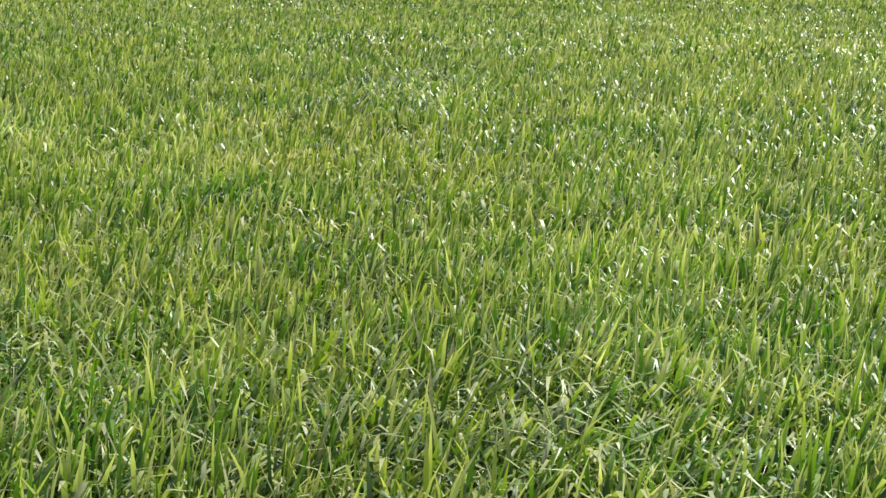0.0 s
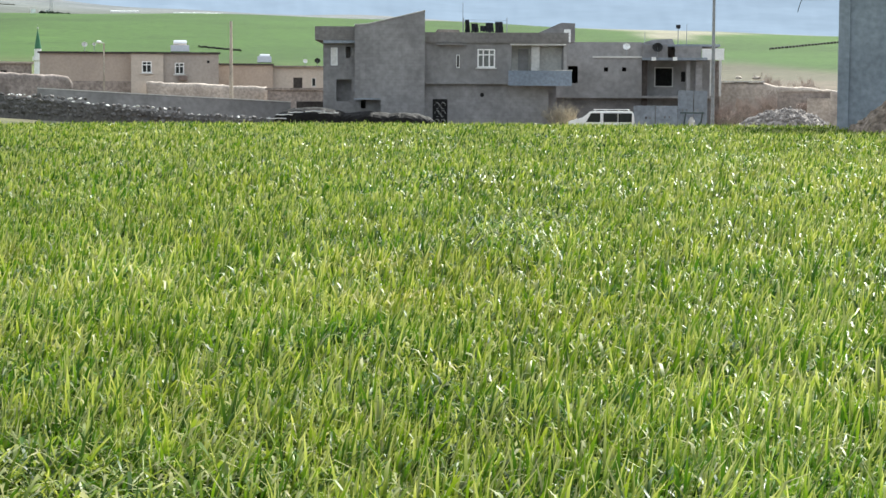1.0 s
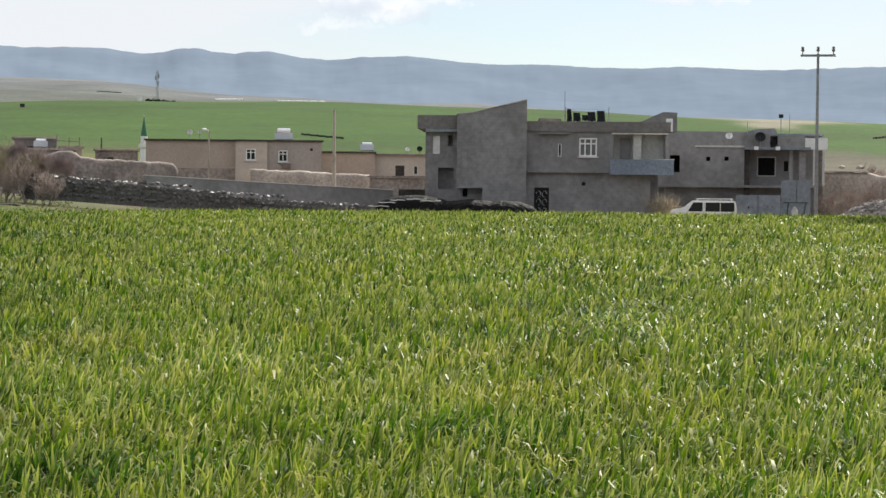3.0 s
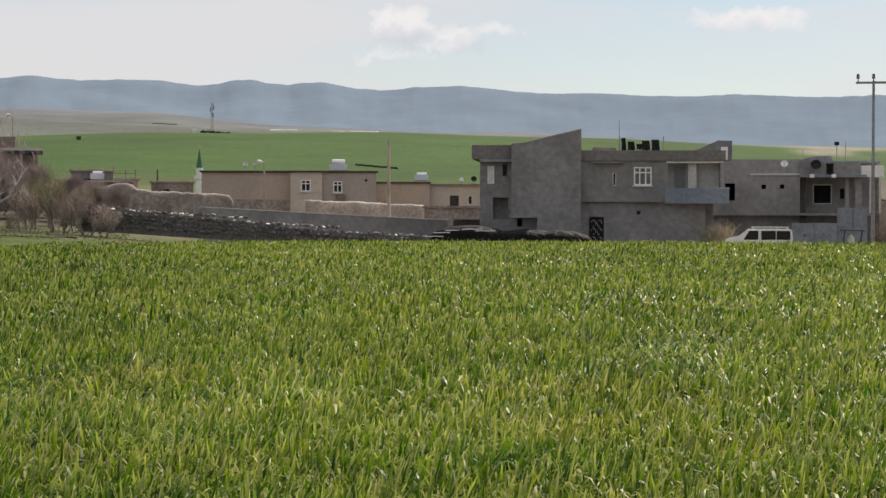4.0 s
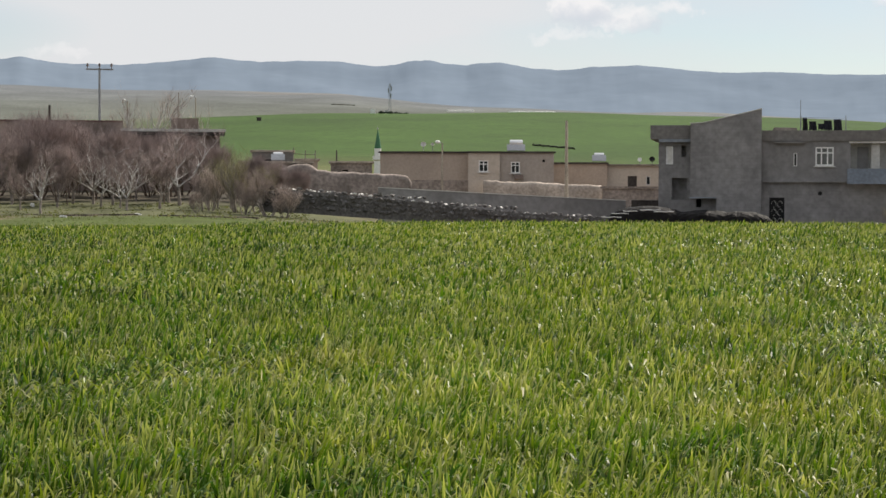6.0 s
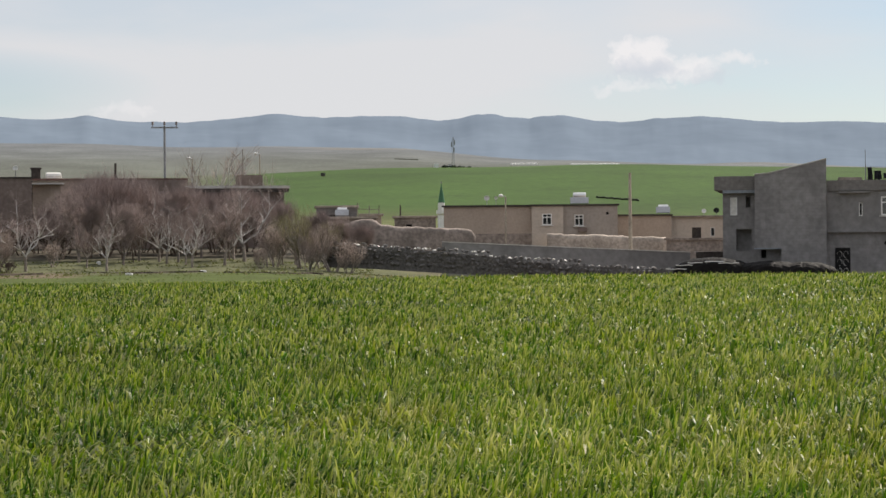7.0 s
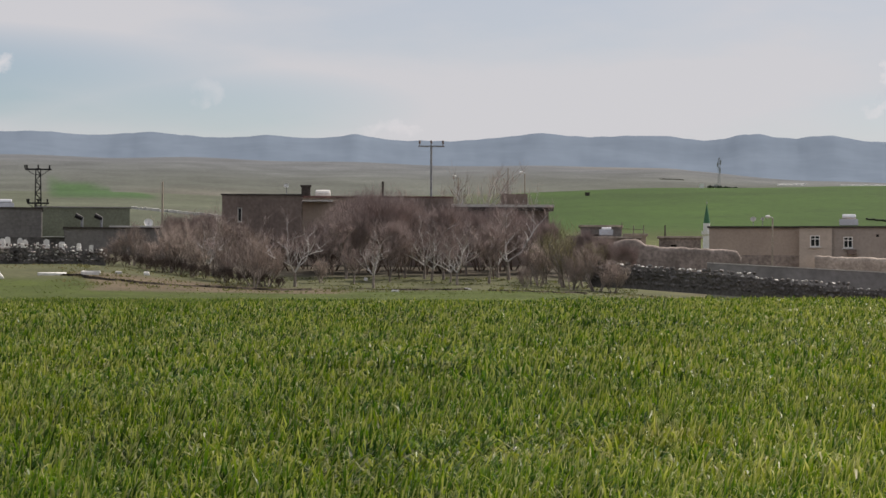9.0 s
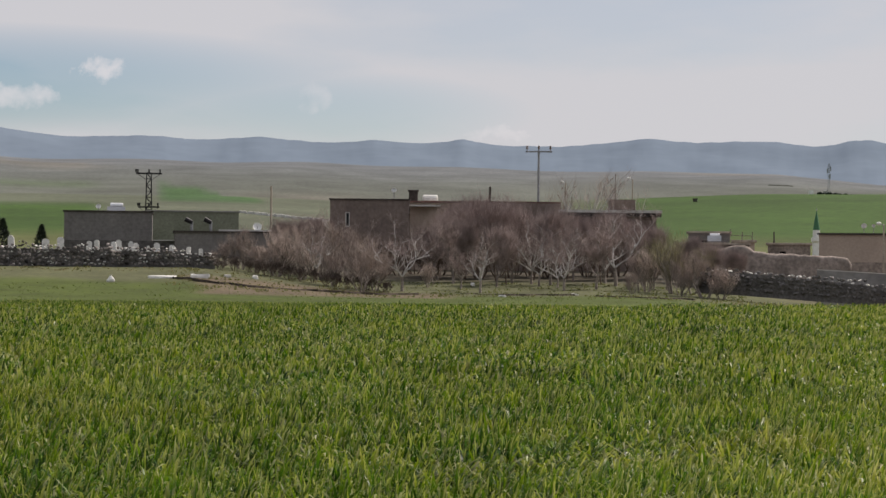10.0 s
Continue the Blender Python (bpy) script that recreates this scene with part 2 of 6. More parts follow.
M_GREENCAP = shade("green_sheet_metal", (0.05, 0.16, 0.08), 0.5, 0.1)
M_PANEL = shade("dusty_solar_glass", (0.17, 0.185, 0.21), 0.35, 0.1, bump=0, spec=0.5)
M_CHROME = shade("bright_tank_metal", (0.8, 0.81, 0.82), 0.25, 0.04, bump=0, metal=0.5)


# ---- building helpers ----
BASE = {}


def site(az, r, z=0.0, turn=0.0):
    """A pose at r metres from the viewpoint, az degrees to the left of +y; local x runs to the right, y away."""
    return pose(-r * math.sin(radians(az)), r * math.cos(radians(az)), z, 0, 0, az + turn)


def thing(name, m, zb=0.0, label="", category="", group="", kind=""):
    """An Empty at the base of a thing. Its parts are built with heights over the field, zb is the height of its base."""
    ob = new(name)
    ob.matrix_basis = m @ Matrix.Translation((0, 0, zb))
    ob.empty_display_size = 0.2
    BASE[ob] = zb
    return tagged(ob, label, category, group, kind)


def part(name, bm, material, parent, label=""):
    """Links a bmesh as one mesh object under a thing or a part."""
    zb = BASE.get(parent, 0.0)
    if zb:
        bmesh.ops.translate(bm, verts=bm.verts, vec=(0, 0, -zb))
    me = bpy.data.meshes.new(name)
    bmesh.ops.recalc_face_normals(bm, faces=bm.faces)
    bm.to_mesh(me)
    bm.free()
    me.materials.append(material)
    ob = new(name, me)
    ob.parent = parent
    BASE[ob] = zb
    return tagged(ob, label)


def solo(name, bm, material, m, label, category, group="", kind="", zb=0.0):
    """A top-level thing of one mesh, built with heights over the field."""
    ob = part(name, bm, material, None)
    if zb:
        ob.data.transform(Matrix.Translation((0, 0, -zb)))
    ob.matrix_basis = m @ Matrix.Translation((0, 0, zb))
    return tagged(ob, label, category, group, kind)


def box(bm, x0, x1, y0, y1, z0, z1, bevel=0.0):
    vs = [bm.verts.new((x, y, z)) for z in (z0, z1) for y in (y0, y1) for x in (x0, x1)]
    fs = [bm.faces.new([vs[i] for i in f]) for f in ((0, 1, 3, 2), (4, 6, 7, 5), (0, 4, 5, 1), (2, 3, 7, 6), (0, 2, 6, 4), (1, 5, 7, 3))]
    if bevel:
        edges = list({ed for f in fs for ed in f.edges})
        bmesh.ops.bevel(bm, geom=edges, offset=bevel, segments=1, affect="EDGES")
    return bm


def B(*a, **k):
    return box(bmesh.new(), *a, **k)


def tube(bm, p0, p1, r0, r1, n=6, caps=True):
    p0, p1 = Vector(p0), Vector(p1)
    d = (p1 - p0).normalized()
    u = d.orthogonal().normalized()
    v = d.cross(u)
    rings = []
    for p, r in ((p0, r0), (p1, r1)):
        rings.append([bm.verts.new(p + (u * math.cos(2 * math.pi * i / n) + v * math.sin(2 * math.pi * i / n)) * r) for i in range(n)])
    for i in range(n):
        j = (i + 1) % n
        bm.faces.new((rings[0][i], rings[0][j], rings[1][j], rings[1][i]))
    if caps:
        bm.faces.new(rings[0][::-1])
        bm.faces.new(rings[1])
    return bm


def T(*a, **k):
    return tube(bmesh.new(), *a, **k)


def lathe(profile, n=16):
    """A body of revolution about z from (radius, z) pairs."""
    bm = bmesh.new()
    rings = [[bm.verts.new((r * math.cos(2 * math.pi * i / n), r * math.sin(2 * math.pi * i / n), z)) for i in range(n)] for r, z in profile]
    for a_, b_ in zip(rings, rings[1:]):
        for i in range(n):
            bm.faces.new((a_[i], a_[(i + 1) % n], b_[(i + 1) % n], b_[i]))
    bm.faces.new(rings[0][::-1])
    bm.faces.new(rings[-1])
    return bm


def wall(x0, x1, y0, y1, z0, z1, holes=()):
    """A wall slab with real openings (hx0, hx1, hz0, hz1) through its thickness."""
    xs = sorted({x0, x1, *(h[0] for h in holes), *(h[1] for h in holes)})
    zs = sorted({z0, z1, *(h[2] for h in holes), *(h[3] for h in holes)})
    solid = {}
    for i in range(len(xs) - 1):
        for j in range(len(zs) - 1):
            cx, cz = (xs[i] + xs[i + 1]) / 2, (zs[j] + zs[j + 1]) / 2
            solid[i, j] = not any(h[0] < cx < h[1] and h[2] < cz < h[3] for h in holes)
    bm = bmesh.new()
    cache = {}

    def v(x, y, z):
        if (x, y, z) not in cache:
            cache[x, y, z] = bm.verts.new((x, y, z))
        return cache[x, y, z]
    for (i, j), s in solid.items():
        if not s:
            continue
        a0, a1, b0, b1 = xs[i], xs[i + 1], zs[j], zs[j + 1]
        bm.faces.new((v(a0, y0, b0), v(a1, y0, b0), v(a1, y0, b1), v(a0, y0, b1)))
        bm.faces.new((v(a0, y1, b0), v(a0, y1, b1), v(a1, y1, b1), v(a1, y1, b0)))
        if not solid.get((i - 1, j)):
            bm.faces.new((v(a0, y0, b0), v(a0, y0, b1), v(a0, y1, b1), v(a0, y1, b0)))
        if not solid.get((i + 1, j)):
            bm.faces.new((v(a1, y0, b0), v(a1, y1, b0), v(a1, y1, b1), v(a1, y0, b1)))
        if not solid.get((i, j - 1)):
            bm.faces.new((v(a0, y0, b0), v(a0, y1, b0), v(a1, y1, b0), v(a1, y0, b0)))
        if not solid.get((i, j + 1)):
            bm.faces.new((v(a0, y0, b1), v(a1, y0, b1), v(a1, y1, b1), v(a0, y1, b1)))
    return bm


def prism(pts, y0, y1):
    """A slab with the outline pts (x, z), from y0 to y1."""
    bm = bmesh.new()
    f = [bm.verts.new((x, y0, z)) for x, z in pts]
    g = [bm.verts.new((x, y1, z)) for x, z in pts]
    bm.faces.new(f)
    bm.faces.new(g[::-1])
    for i in range(len(pts)):
        j = (i + 1) % len(pts)
        bm.faces.new((f[i], g[i], g[j], f[j]))
    return bm


def window(parent, x0, x1, z0, z1, y, mullions=1, transom=0.0, t=0.07, frame_mat=None, depth=0.08, glass=None):
    """A framed window set into an opening: frame bars and panes as parts of it."""
    fm = frame_mat or M_WHITE
    bm = wall(x0, x1, y, y + depth, z0, z1, [(x0 + t, x1 - t, z0 + t, z1 - t)])
    win = part("window", bm, fm, parent, "white framed window")
    step = (x1 - x0) / (mullions + 1)
    for k in range(mullions):
        xm = x0 + step * (k + 1)
        part("mullion", B(xm - t * 0.45, xm + t * 0.45, y + 0.005, y + depth - 0.005, z0 + t, z1 - t), fm, win)
    if transom:
        part("transom", B(x0 + t, x1 - t, y + 0.008, y + depth - 0.008, transom - t * 0.45, transom + t * 0.45), fm, win)
    for k in range(mullions + 1):
        part("pane", B(x0 + step * k + t * 0.5, x0 + step * (k + 1) - t * 0.5, y + depth * 0.5, y + depth * 0.5 + 0.01, z0 + t * 0.8, z1 - t * 0.8), glass or M_GLASSY, win)
    return win


def ss(a_, b_, x):
    t = min(1.0, max(0.0, (x - a_) / (b_ - a_)))
    return t * t * (3 - 2 * t)


# ---- the ground: one sheet from the field to the far hills ----
def ground_z(x, y):
    r, az = math.hypot(x, y), math.degrees(math.atan2(-x, y))
    left, far_left = ss(-3, 6, az) * (1 - ss(60, 90, az)), ss(12, 19, az) * (1 - ss(60, 90, az))
    right_z = -0.75 * ss(96, 108, r)
    left_z = -0.12 * ss(70, 84, r) + 0.28 * ss(86, 116, r) + 0.9 * ss(112, 145, r) + far_left * 1.15 * ss(98, 127, r)
    z = right_z * (1 - left) + left_z * left
    z += 1.9 * ss(133, 166, r) * (1 - 0.5 * left) + 2.6 * ss(190, 270, r)
    # the long green rise behind the village, the plateau behind it
    crest = 1.83 + 0.72 * math.exp(-((az + 4) / 15.0) ** 2) + 0.02 * math.sin(az * 0.9) + 0.3 * ss(9, 20, az) * (1 - ss(30, 60, az))
    z += (900 * math.tan(radians(crest)) - 5) * ss(230, 960, r) ** 1.25
    plateau = float(np.interp(az, (-60, -30, -8, -3, 1, 4, 7.3, 15, 24, 60), (1.4, 1.4, 2.2, 2.47, 2.74, 2.78, 2.86, 2.97, 3.0, 2.6)))
    plateau += 0.03 * math.sin(az * 0.5) + 0.02 * math.sin(az * 1.3 + 1)
    z += (2300 * math.tan(radians(plateau)) - 900 * math.tan(radians(crest)) + 6) * ss(1050, 2300, r) - 4 * ss(930, 1050, r)
    z += 0.05 * noise.noise((x * 0.05, y * 0.05, 0)) * ss(20, 60, r) + 4.0 * noise.noise((x * 0.004, y * 0.004, 2)) * ss(700, 1600, r)
    return z


def cover_and_haze(x, y):
    """Base colour of the land: what grows or lies there, with far haze and orchard shade painted in."""
    r, az = math.hypot(x, y), math.degrees(math.atan2(-x, y))
    n1, n2 = noise.noise((x * 0.12, y * 0.12, 5)), noise.noise((x * 0.008, y * 0.008, 9))

    def mix(p, q, k):
        return tuple(a_ + (b_ - a_) * k for a_, b_ in zip(p, q))
    wheat, turf, dirt, orchard = (0.036, 0.034, 0.02), (0.078, 0.105, 0.022), (0.17, 0.13, 0.09), (0.112, 0.118, 0.06)
    hill, dry, pale = (0.042, 0.085, 0.014), (0.099, 0.111, 0.075), (0.165, 0.15, 0.12)
    left = ss(-4, 4, az)
    wheat = mix(wheat, (0.066, 0.088, 0.022), ss(38, 60, r + 4 * n1))
    c = mix(wheat, turf, ss(70, 82, r + 4 * n1))
    c = mix(c, dirt, (1 - left) * ss(97, 103, r + 2 * n1))
    c = mix(c, orchard, left * ss(113, 117, r + 3 * n1))
    bare = ss(10.5, 11.5, az + n1) * (1 - ss(17.8, 18.6, az + n1)) * ss(106, 108, r + 3 * n1 + (az - 14) * 0.4) * (1 - ss(117, 120, r + 2 * n1))
    c = mix(c, dirt, 0.9 * bare)
    c = mix(c, dirt, ss(128, 140, r) * 0.8 * (1 - left))
    # shade between and behind the orchard trunks, painted as darker ground
    c = mix(c, (0.088, 0.077, 0.058), left * ss(131, 139, r + 3 * n1) * (1 - ss(17, 18, az)))
    c = mix(c, (0.095, 0.09, 0.055), 0.8 * ss(150, 165, r) * left * (1 - ss(12, 16, az)))
    c = mix(c, hill, ss(230, 300, r + 60 * n2) * (1 - ss(5.0, 8.5, az + 2 * n2)))
    c = mix(c, dry, ss(230, 300, r) * ss(5.0, 8.5, az + 2 * n2))
    c = mix(c, hill, ss(20.4, 21.2, az) * ss(180, 260, r) * (1 - ss(640, 720, r + 90 * n2)))
    c = mix(c, (0.25, 0.22, 0.175), 0.75 * ss(-19.8, -18.9, az + 4 * n2) * (1 - ss(-18.4, -17.5, az + 4 * n2)) * ss(660, 700, r) * (1 - ss(900, 940, r)))
    c = mix(c, (0.112, 0.096, 0.072), 0.85 * (1 - ss(-17.5, -15.5, az)) * ss(140, 170, r) * (1 - ss(440, 530, r + 60 * n2 + 26 * max(0.0, -20.5 - az))))
    c = mix(c, (0.13, 0.125, 0.05), 0.6 * ss(-10.0, -7.0, az) * ss(200, 230, r) * (1 - ss(360, 500, r + 60 * n2)))
    # painted haze: beyond 1000 m the ground greys, then turns bluish
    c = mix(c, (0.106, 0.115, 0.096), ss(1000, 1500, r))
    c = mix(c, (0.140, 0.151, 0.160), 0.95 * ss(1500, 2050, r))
    band = noise.noise((x * 0.0018, y * 0.0045, 3))
    c = mix(c, (0.085, 0.105, 0.062), 0.8 * ss(0.15, 0.3, band) * ss(1100, 1400, r) * (1 - ss(1650, 1800, r)))
    c = mix(c, pale, 0.55 * ss(0.25, 0.34, -band) * ss(900, 1100, r))
    upper = float(np.interp(az, (16.1, 17.0, 17.3, 19.0), (770, 900, 1520, 1620)))
    c = mix(c, (0.050, 0.105, 0.034), 0.95 * ss(15.9, 16.3, az) * (1 - ss(18.9, 19.2, az)) * ss(700, 745, r) * (1 - ss(upper - 20, upper + 20, r)))
    c = mix(c, (0.075, 0.105, 0.055), 0.7 * ss(20.4, 21.4, az) * ss(1590, 1610, r) * (1 - ss(1650, 1690, r)))
    return tuple(0.86 * v for v in c)


M_GROUND = bpy.data.materials.new("earth_turf_and_haze")
M_GROUND.use_nodes = True


def ground_material():
    nt = M_GROUND.node_tree
    L, b = nt.links.new, nt.nodes["Principled BSDF"]
    at = nt.nodes.new("ShaderNodeVertexColor")
    at.layer_name = "cover_and_haze"
    ge = nt.nodes.new("ShaderNodeNewGeometry")
    val = None
    for sc, lo, hi in ((3.0, 0.8, 1.2), (0.35, 0.78, 1.2), (0.02, 0.80, 1.20), (0.0045, 0.84, 1.16)):
        n = nt.nodes.new("ShaderNodeTexNoise")
        n.inputs["Scale"].default_value, n.inputs["Detail"].default_value = sc, 5
        L(ge.outputs["Position"], n.inputs["Vector"])
        r = nt.nodes.new("ShaderNodeMapRange")
        r.inputs["From Min"].default_value, r.inputs["From Max"].default_value = 0.3, 0.7
        r.inputs["To Min"].default_value, r.inputs["To Max"].default_value = lo, hi
        L(n.outputs["Fac"], r.inputs[0])
        if val is None:
            val = r.outputs[0]
            bu = nt.nodes.new("ShaderNodeBump")
            bu.inputs["Strength"].default_value, bu.inputs["Distance"].default_value = 0.5, 0.06
            L(n.outputs["Fac"], bu.inputs["Height"])
            L(bu.outputs[0], b.inputs["Normal"])
        else:
            m = nt.nodes.new("ShaderNodeMath")
            m.operation = "MULTIPLY"
            L(val, m.inputs[0])
            L(r.outputs[0], m.inputs[1])
            val = m.outputs[0]
    hs = nt.nodes.new("ShaderNodeHueSaturation")
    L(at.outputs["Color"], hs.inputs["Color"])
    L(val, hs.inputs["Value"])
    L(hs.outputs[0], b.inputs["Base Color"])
    b.inputs["Roughness"].default_value = 0.95
    b.inputs["Specular IOR Level"].default_value = 0.15


def build_ground():
    angles = [-32 + 0.2 * i for i in range(301)]
    angles += [28 + 4 * i for i in range(1, 75)]
    radii = [0.0] + [3.0 * (1.22 ** i) for i in range(16)]
    radii = [r for r in radii if r < 60] + [60 + 1.6 * i for i in range(56)] + [150 * (1.045 ** i) for i in range(1, 80)]
    radii = [r for r in radii if r < 4950] + [4950]
    n, vs, cs = len(angles), [(0, 0, ground_z(0, 0.01))], [cover_and_haze(0, 0.01)]
    for r in radii[1:]:
        for a_ in angles:
            x, y = -r * math.sin(radians(a_)), r * math.cos(radians(a_))
            vs.append((x, y, ground_z(x, y)))
            cs.append(cover_and_haze(x, y))
    faces = [(0, 1 + i, 1 + (i + 1) % n) for i in range(n)]
    for k in range(len(radii) - 2):
        p, q = 1 + k * n, 1 + (k + 1) * n
        faces += [(p + i, q + i, q + (i + 1) % n, p + (i + 1) % n) for i in range(n)]
    me = bpy.data.meshes.new("ground")
    me.from_pydata(vs, [], faces)
    layer = me.color_attributes.new("cover_and_haze", "FLOAT_COLOR", "POINT")
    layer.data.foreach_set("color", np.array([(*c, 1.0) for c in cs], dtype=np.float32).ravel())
    for p in me.polygons:
        p.use_smooth = True
    me.materials.append(M_GROUND)
    ground_material()
    tagged(new("ground", me), "green field sloping into dirt, orchard grass and far hills", "ground", kind="structure")


build_ground()


# ---- the mountain ridge far behind, blue with painted haze ----
def build_mountains():
    bumps = ((24.5, 2.0, 0.30), (19.6, 1.3, 0.12), (16.2, 1.5, 0.12), (12.7, 1.2, 0.10), (10.3, 1.0, 0.13), (4.8, 1.5, 0.23), (1.7, 1.5, 0.2),
             (-1.45, 0.9, 0.25), (-3.55, 0.95, 0.24), (10.2, 0.3, 0.06), (12.8, 0.35, 0.04), (16.2, 0.5, 0.05), (4.7, 0.5, 0.04), (-7.6, 1.8, 0.21), (-11.6, 1.2, 0.07), (-16.2, 1.4, 0.07), (-21.5, 2.2, 0.14), (-27, 3, 0.25), (32, 4, 0.2))

    def top(az):
        h = 3.62 + (0.016 * max(az, -26) if az < 0 else 0.005 * az)
        return h + sum(k * math.exp(-((az - a0) / w) ** 2) for a0, w, k in bumps)
    def crag(az):
        return 0.05 * abs(noise.noise((az * 0.55, 0, 0))) + 0.07 * abs(noise.noise((az * 1.5, 3, 0))) + 0.012 * noise.noise((az * 8, 6, 0)) - 0.025
    angles = [-40 + 0.08 * i for i in range(1001)] + [40 + 4 * i for i in range(1, 70)]
    steps = 26
    vs, faces = [], []
    for i in range(steps):
        u = i / (steps - 1)
        r = 2700 + 1900 * u
        for a_ in angles:
            peak = 4500 * math.tan(radians(top(a_))) + 1.6
            low = ground_z(-2650 * math.sin(radians(a_)), 2650 * math.cos(radians(a_))) - 25
            f = (u / 0.88) ** 1.35 if u < 0.88 else 1 - 0.5 * (u - 0.88)
            x, y = -r * math.sin(radians(a_)), r * math.cos(radians(a_))
            rid = noise.fractal((x * 0.004, y * 0.004, 4), 0.9, 2.1, 5)
            edge = 4 * u * (1 - u)
            z = low + (peak * r / 4372 - low) * f + 12 * rid * edge
            limit = 1.6 + r * math.tan(radians(top(a_) - 0.12 * (1 - u)))
            vs.append((x, y, min(z, limit) + 75 * crag(a_) * u ** 5))
    n = len(angles)
    for k in range(steps - 1):
        for i in range(n):
            j = (i + 1) % n
            faces.append((k * n + i, (k + 1) * n + i, (k + 1) * n + j, k * n + j))
    me = bpy.data.meshes.new("mountain_ridge")
    me.from_pydata(vs, [], faces)
    for p in me.polygons:
        p.use_smooth = True
    # distance haze is put into the slopes' base colour as blue-grey
    me.materials.append(shade("haze_blue_far_slopes", (0.157, 0.197, 0.248), 1.0, 0.02, 0.02, 0.006, bump=0, spec=0.0, second=(0.147, 0.185, 0.234)))
    tagged(new("mountain_ridge", me), "long mountain ridge with rounded tops, haze painted in blue-grey", "mountain", kind="structure")


build_mountains()


# ---- wheat: young green blades, thinner set with distance ----
def wheat_material():
    m = bpy.data.materials.new("young_wheat_blades")
    m.use_nodes = True
    nt = m.node_tree
    L, b, out = nt.links.new, nt.nodes["Principled BSDF"], nt.nodes["Material Output"]
    ge = nt.nodes.new("ShaderNodeNewGeometry")
    ramp = nt.nodes.new("ShaderNodeValToRGB")
    e = ramp.color_ramp.elements
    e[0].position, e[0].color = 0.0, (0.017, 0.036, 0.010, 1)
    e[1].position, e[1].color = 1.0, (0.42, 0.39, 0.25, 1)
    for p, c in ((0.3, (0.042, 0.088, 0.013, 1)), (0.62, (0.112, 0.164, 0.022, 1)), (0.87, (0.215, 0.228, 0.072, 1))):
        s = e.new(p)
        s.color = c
    n = nt.nodes.new("ShaderNodeTexNoise")
    n.inputs["Scale"].default_value, n.inputs["Detail"].default_value = 0.11, 3
    L(ge.outputs["Position"], n.inputs["Vector"])
    n2 = nt.nodes.new("ShaderNodeTexNoise")
    n2.inputs["Scale"].default_value, n2.inputs["Detail"].default_value = 0.9, 2
    L(ge.outputs["Position"], n2.inputs["Vector"])

    def M(op, a_, b_):
        k = nt.nodes.new("ShaderNodeMath")
        k.operation = op
        for i, v in enumerate((a_, b_)):
            if hasattr(v, "links"):
                L(v, k.inputs[i])
            else:
                k.inputs[i].default_value = v
        return k.outputs[0]
    pick = M("ADD", M("MULTIPLY", ge.outputs["Random Per Island"], 0.70), M("ADD", M("MULTIPLY", M("SUBTRACT", n.outputs["Fac"], 0.36), 0.8), M("MULTIPLY", M("SUBTRACT", n2.outputs["Fac"], 0.45), 0.7)))
    # yellowing tips; lit tops and dark gaps are painted into this gradient too
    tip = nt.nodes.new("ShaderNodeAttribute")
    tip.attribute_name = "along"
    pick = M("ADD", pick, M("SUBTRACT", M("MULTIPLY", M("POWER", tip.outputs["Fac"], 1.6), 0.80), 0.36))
    # the crop stands greener on the side away from the lane
    side = nt.nodes.new("ShaderNodeSeparateXYZ")
    L(ge.outputs["Position"], side.inputs[0])
    pick = M("ADD", pick, M("MAXIMUM", M("MINIMUM", M("SUBTRACT", M("MULTIPLY", side.outputs[0], 0.035), 0.03), 0.0), -0.12))
    # a thinner, yellower strip lies across the field
    strip = M("SUBTRACT", 1.0, M("ABSOLUTE", M("DIVIDE", M("SUBTRACT", side.outputs[1], 16.5), 8.5), 0.0))
    pick = M("ADD", pick, M("SUBTRACT", M("MULTIPLY", M("MAXIMUM", strip, 0.0), 0.10), 0.165))
    # and it is lusher towards the village
    lush = M("MINIMUM", M("MAXIMUM", M("DIVIDE", M("SUBTRACT", side.outputs[1], 22.0), 24.0), 0.0), 1.0)
    pick = M("SUBTRACT", pick, M("MULTIPLY", lush, 0.08))
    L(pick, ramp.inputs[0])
    # one blade in three has a withered tip
    sear = M("MULTIPLY", M("GREATER_THAN", M("FRACT", M("MULTIPLY", ge.outputs["Random Per Island"], 17.3), 0.0), 0.64), M("MULTIPLY", M("MAXIMUM", M("SUBTRACT", tip.outputs["Fac"], 0.45), 0.0), 1.5))
    dry = nt.nodes.new("ShaderNodeMixRGB")
    dry.inputs[2].default_value = (0.42, 0.395, 0.22, 1)
    L(sear, dry.inputs[0])
    # plants differ in hue from patch to patch
    n3 = nt.nodes.new("ShaderNodeTexNoise")
    n3.inputs["Scale"].default_value, n3.inputs["Detail"].default_value = 0.5, 4
    L(ge.outputs["Position"], n3.inputs["Vector"])
    hue = nt.nodes.new("ShaderNodeHueSaturation")
    L(M("ADD", 0.495, M("MULTIPLY", M("SUBTRACT", n3.outputs["Fac"], 0.5), 0.12)), hue.inputs["Hue"])
    hue.inputs["Saturation"].default_value, hue.inputs["Value"].default_value = 1.05, 1.13
    L(ramp.outputs[0], hue.inputs["Color"])
    L(hue.outputs[0], dry.inputs[1])
    L(dry.outputs[0], b.inputs["Base Color"])
    b.inputs["Roughness"].default_value = 0.42
    b.inputs["Specular IOR Level"].default_value = 0.15
    tr = nt.nodes.new("ShaderNodeBsdfTranslucent")
    tc = nt.nodes.new("ShaderNodeMixRGB")
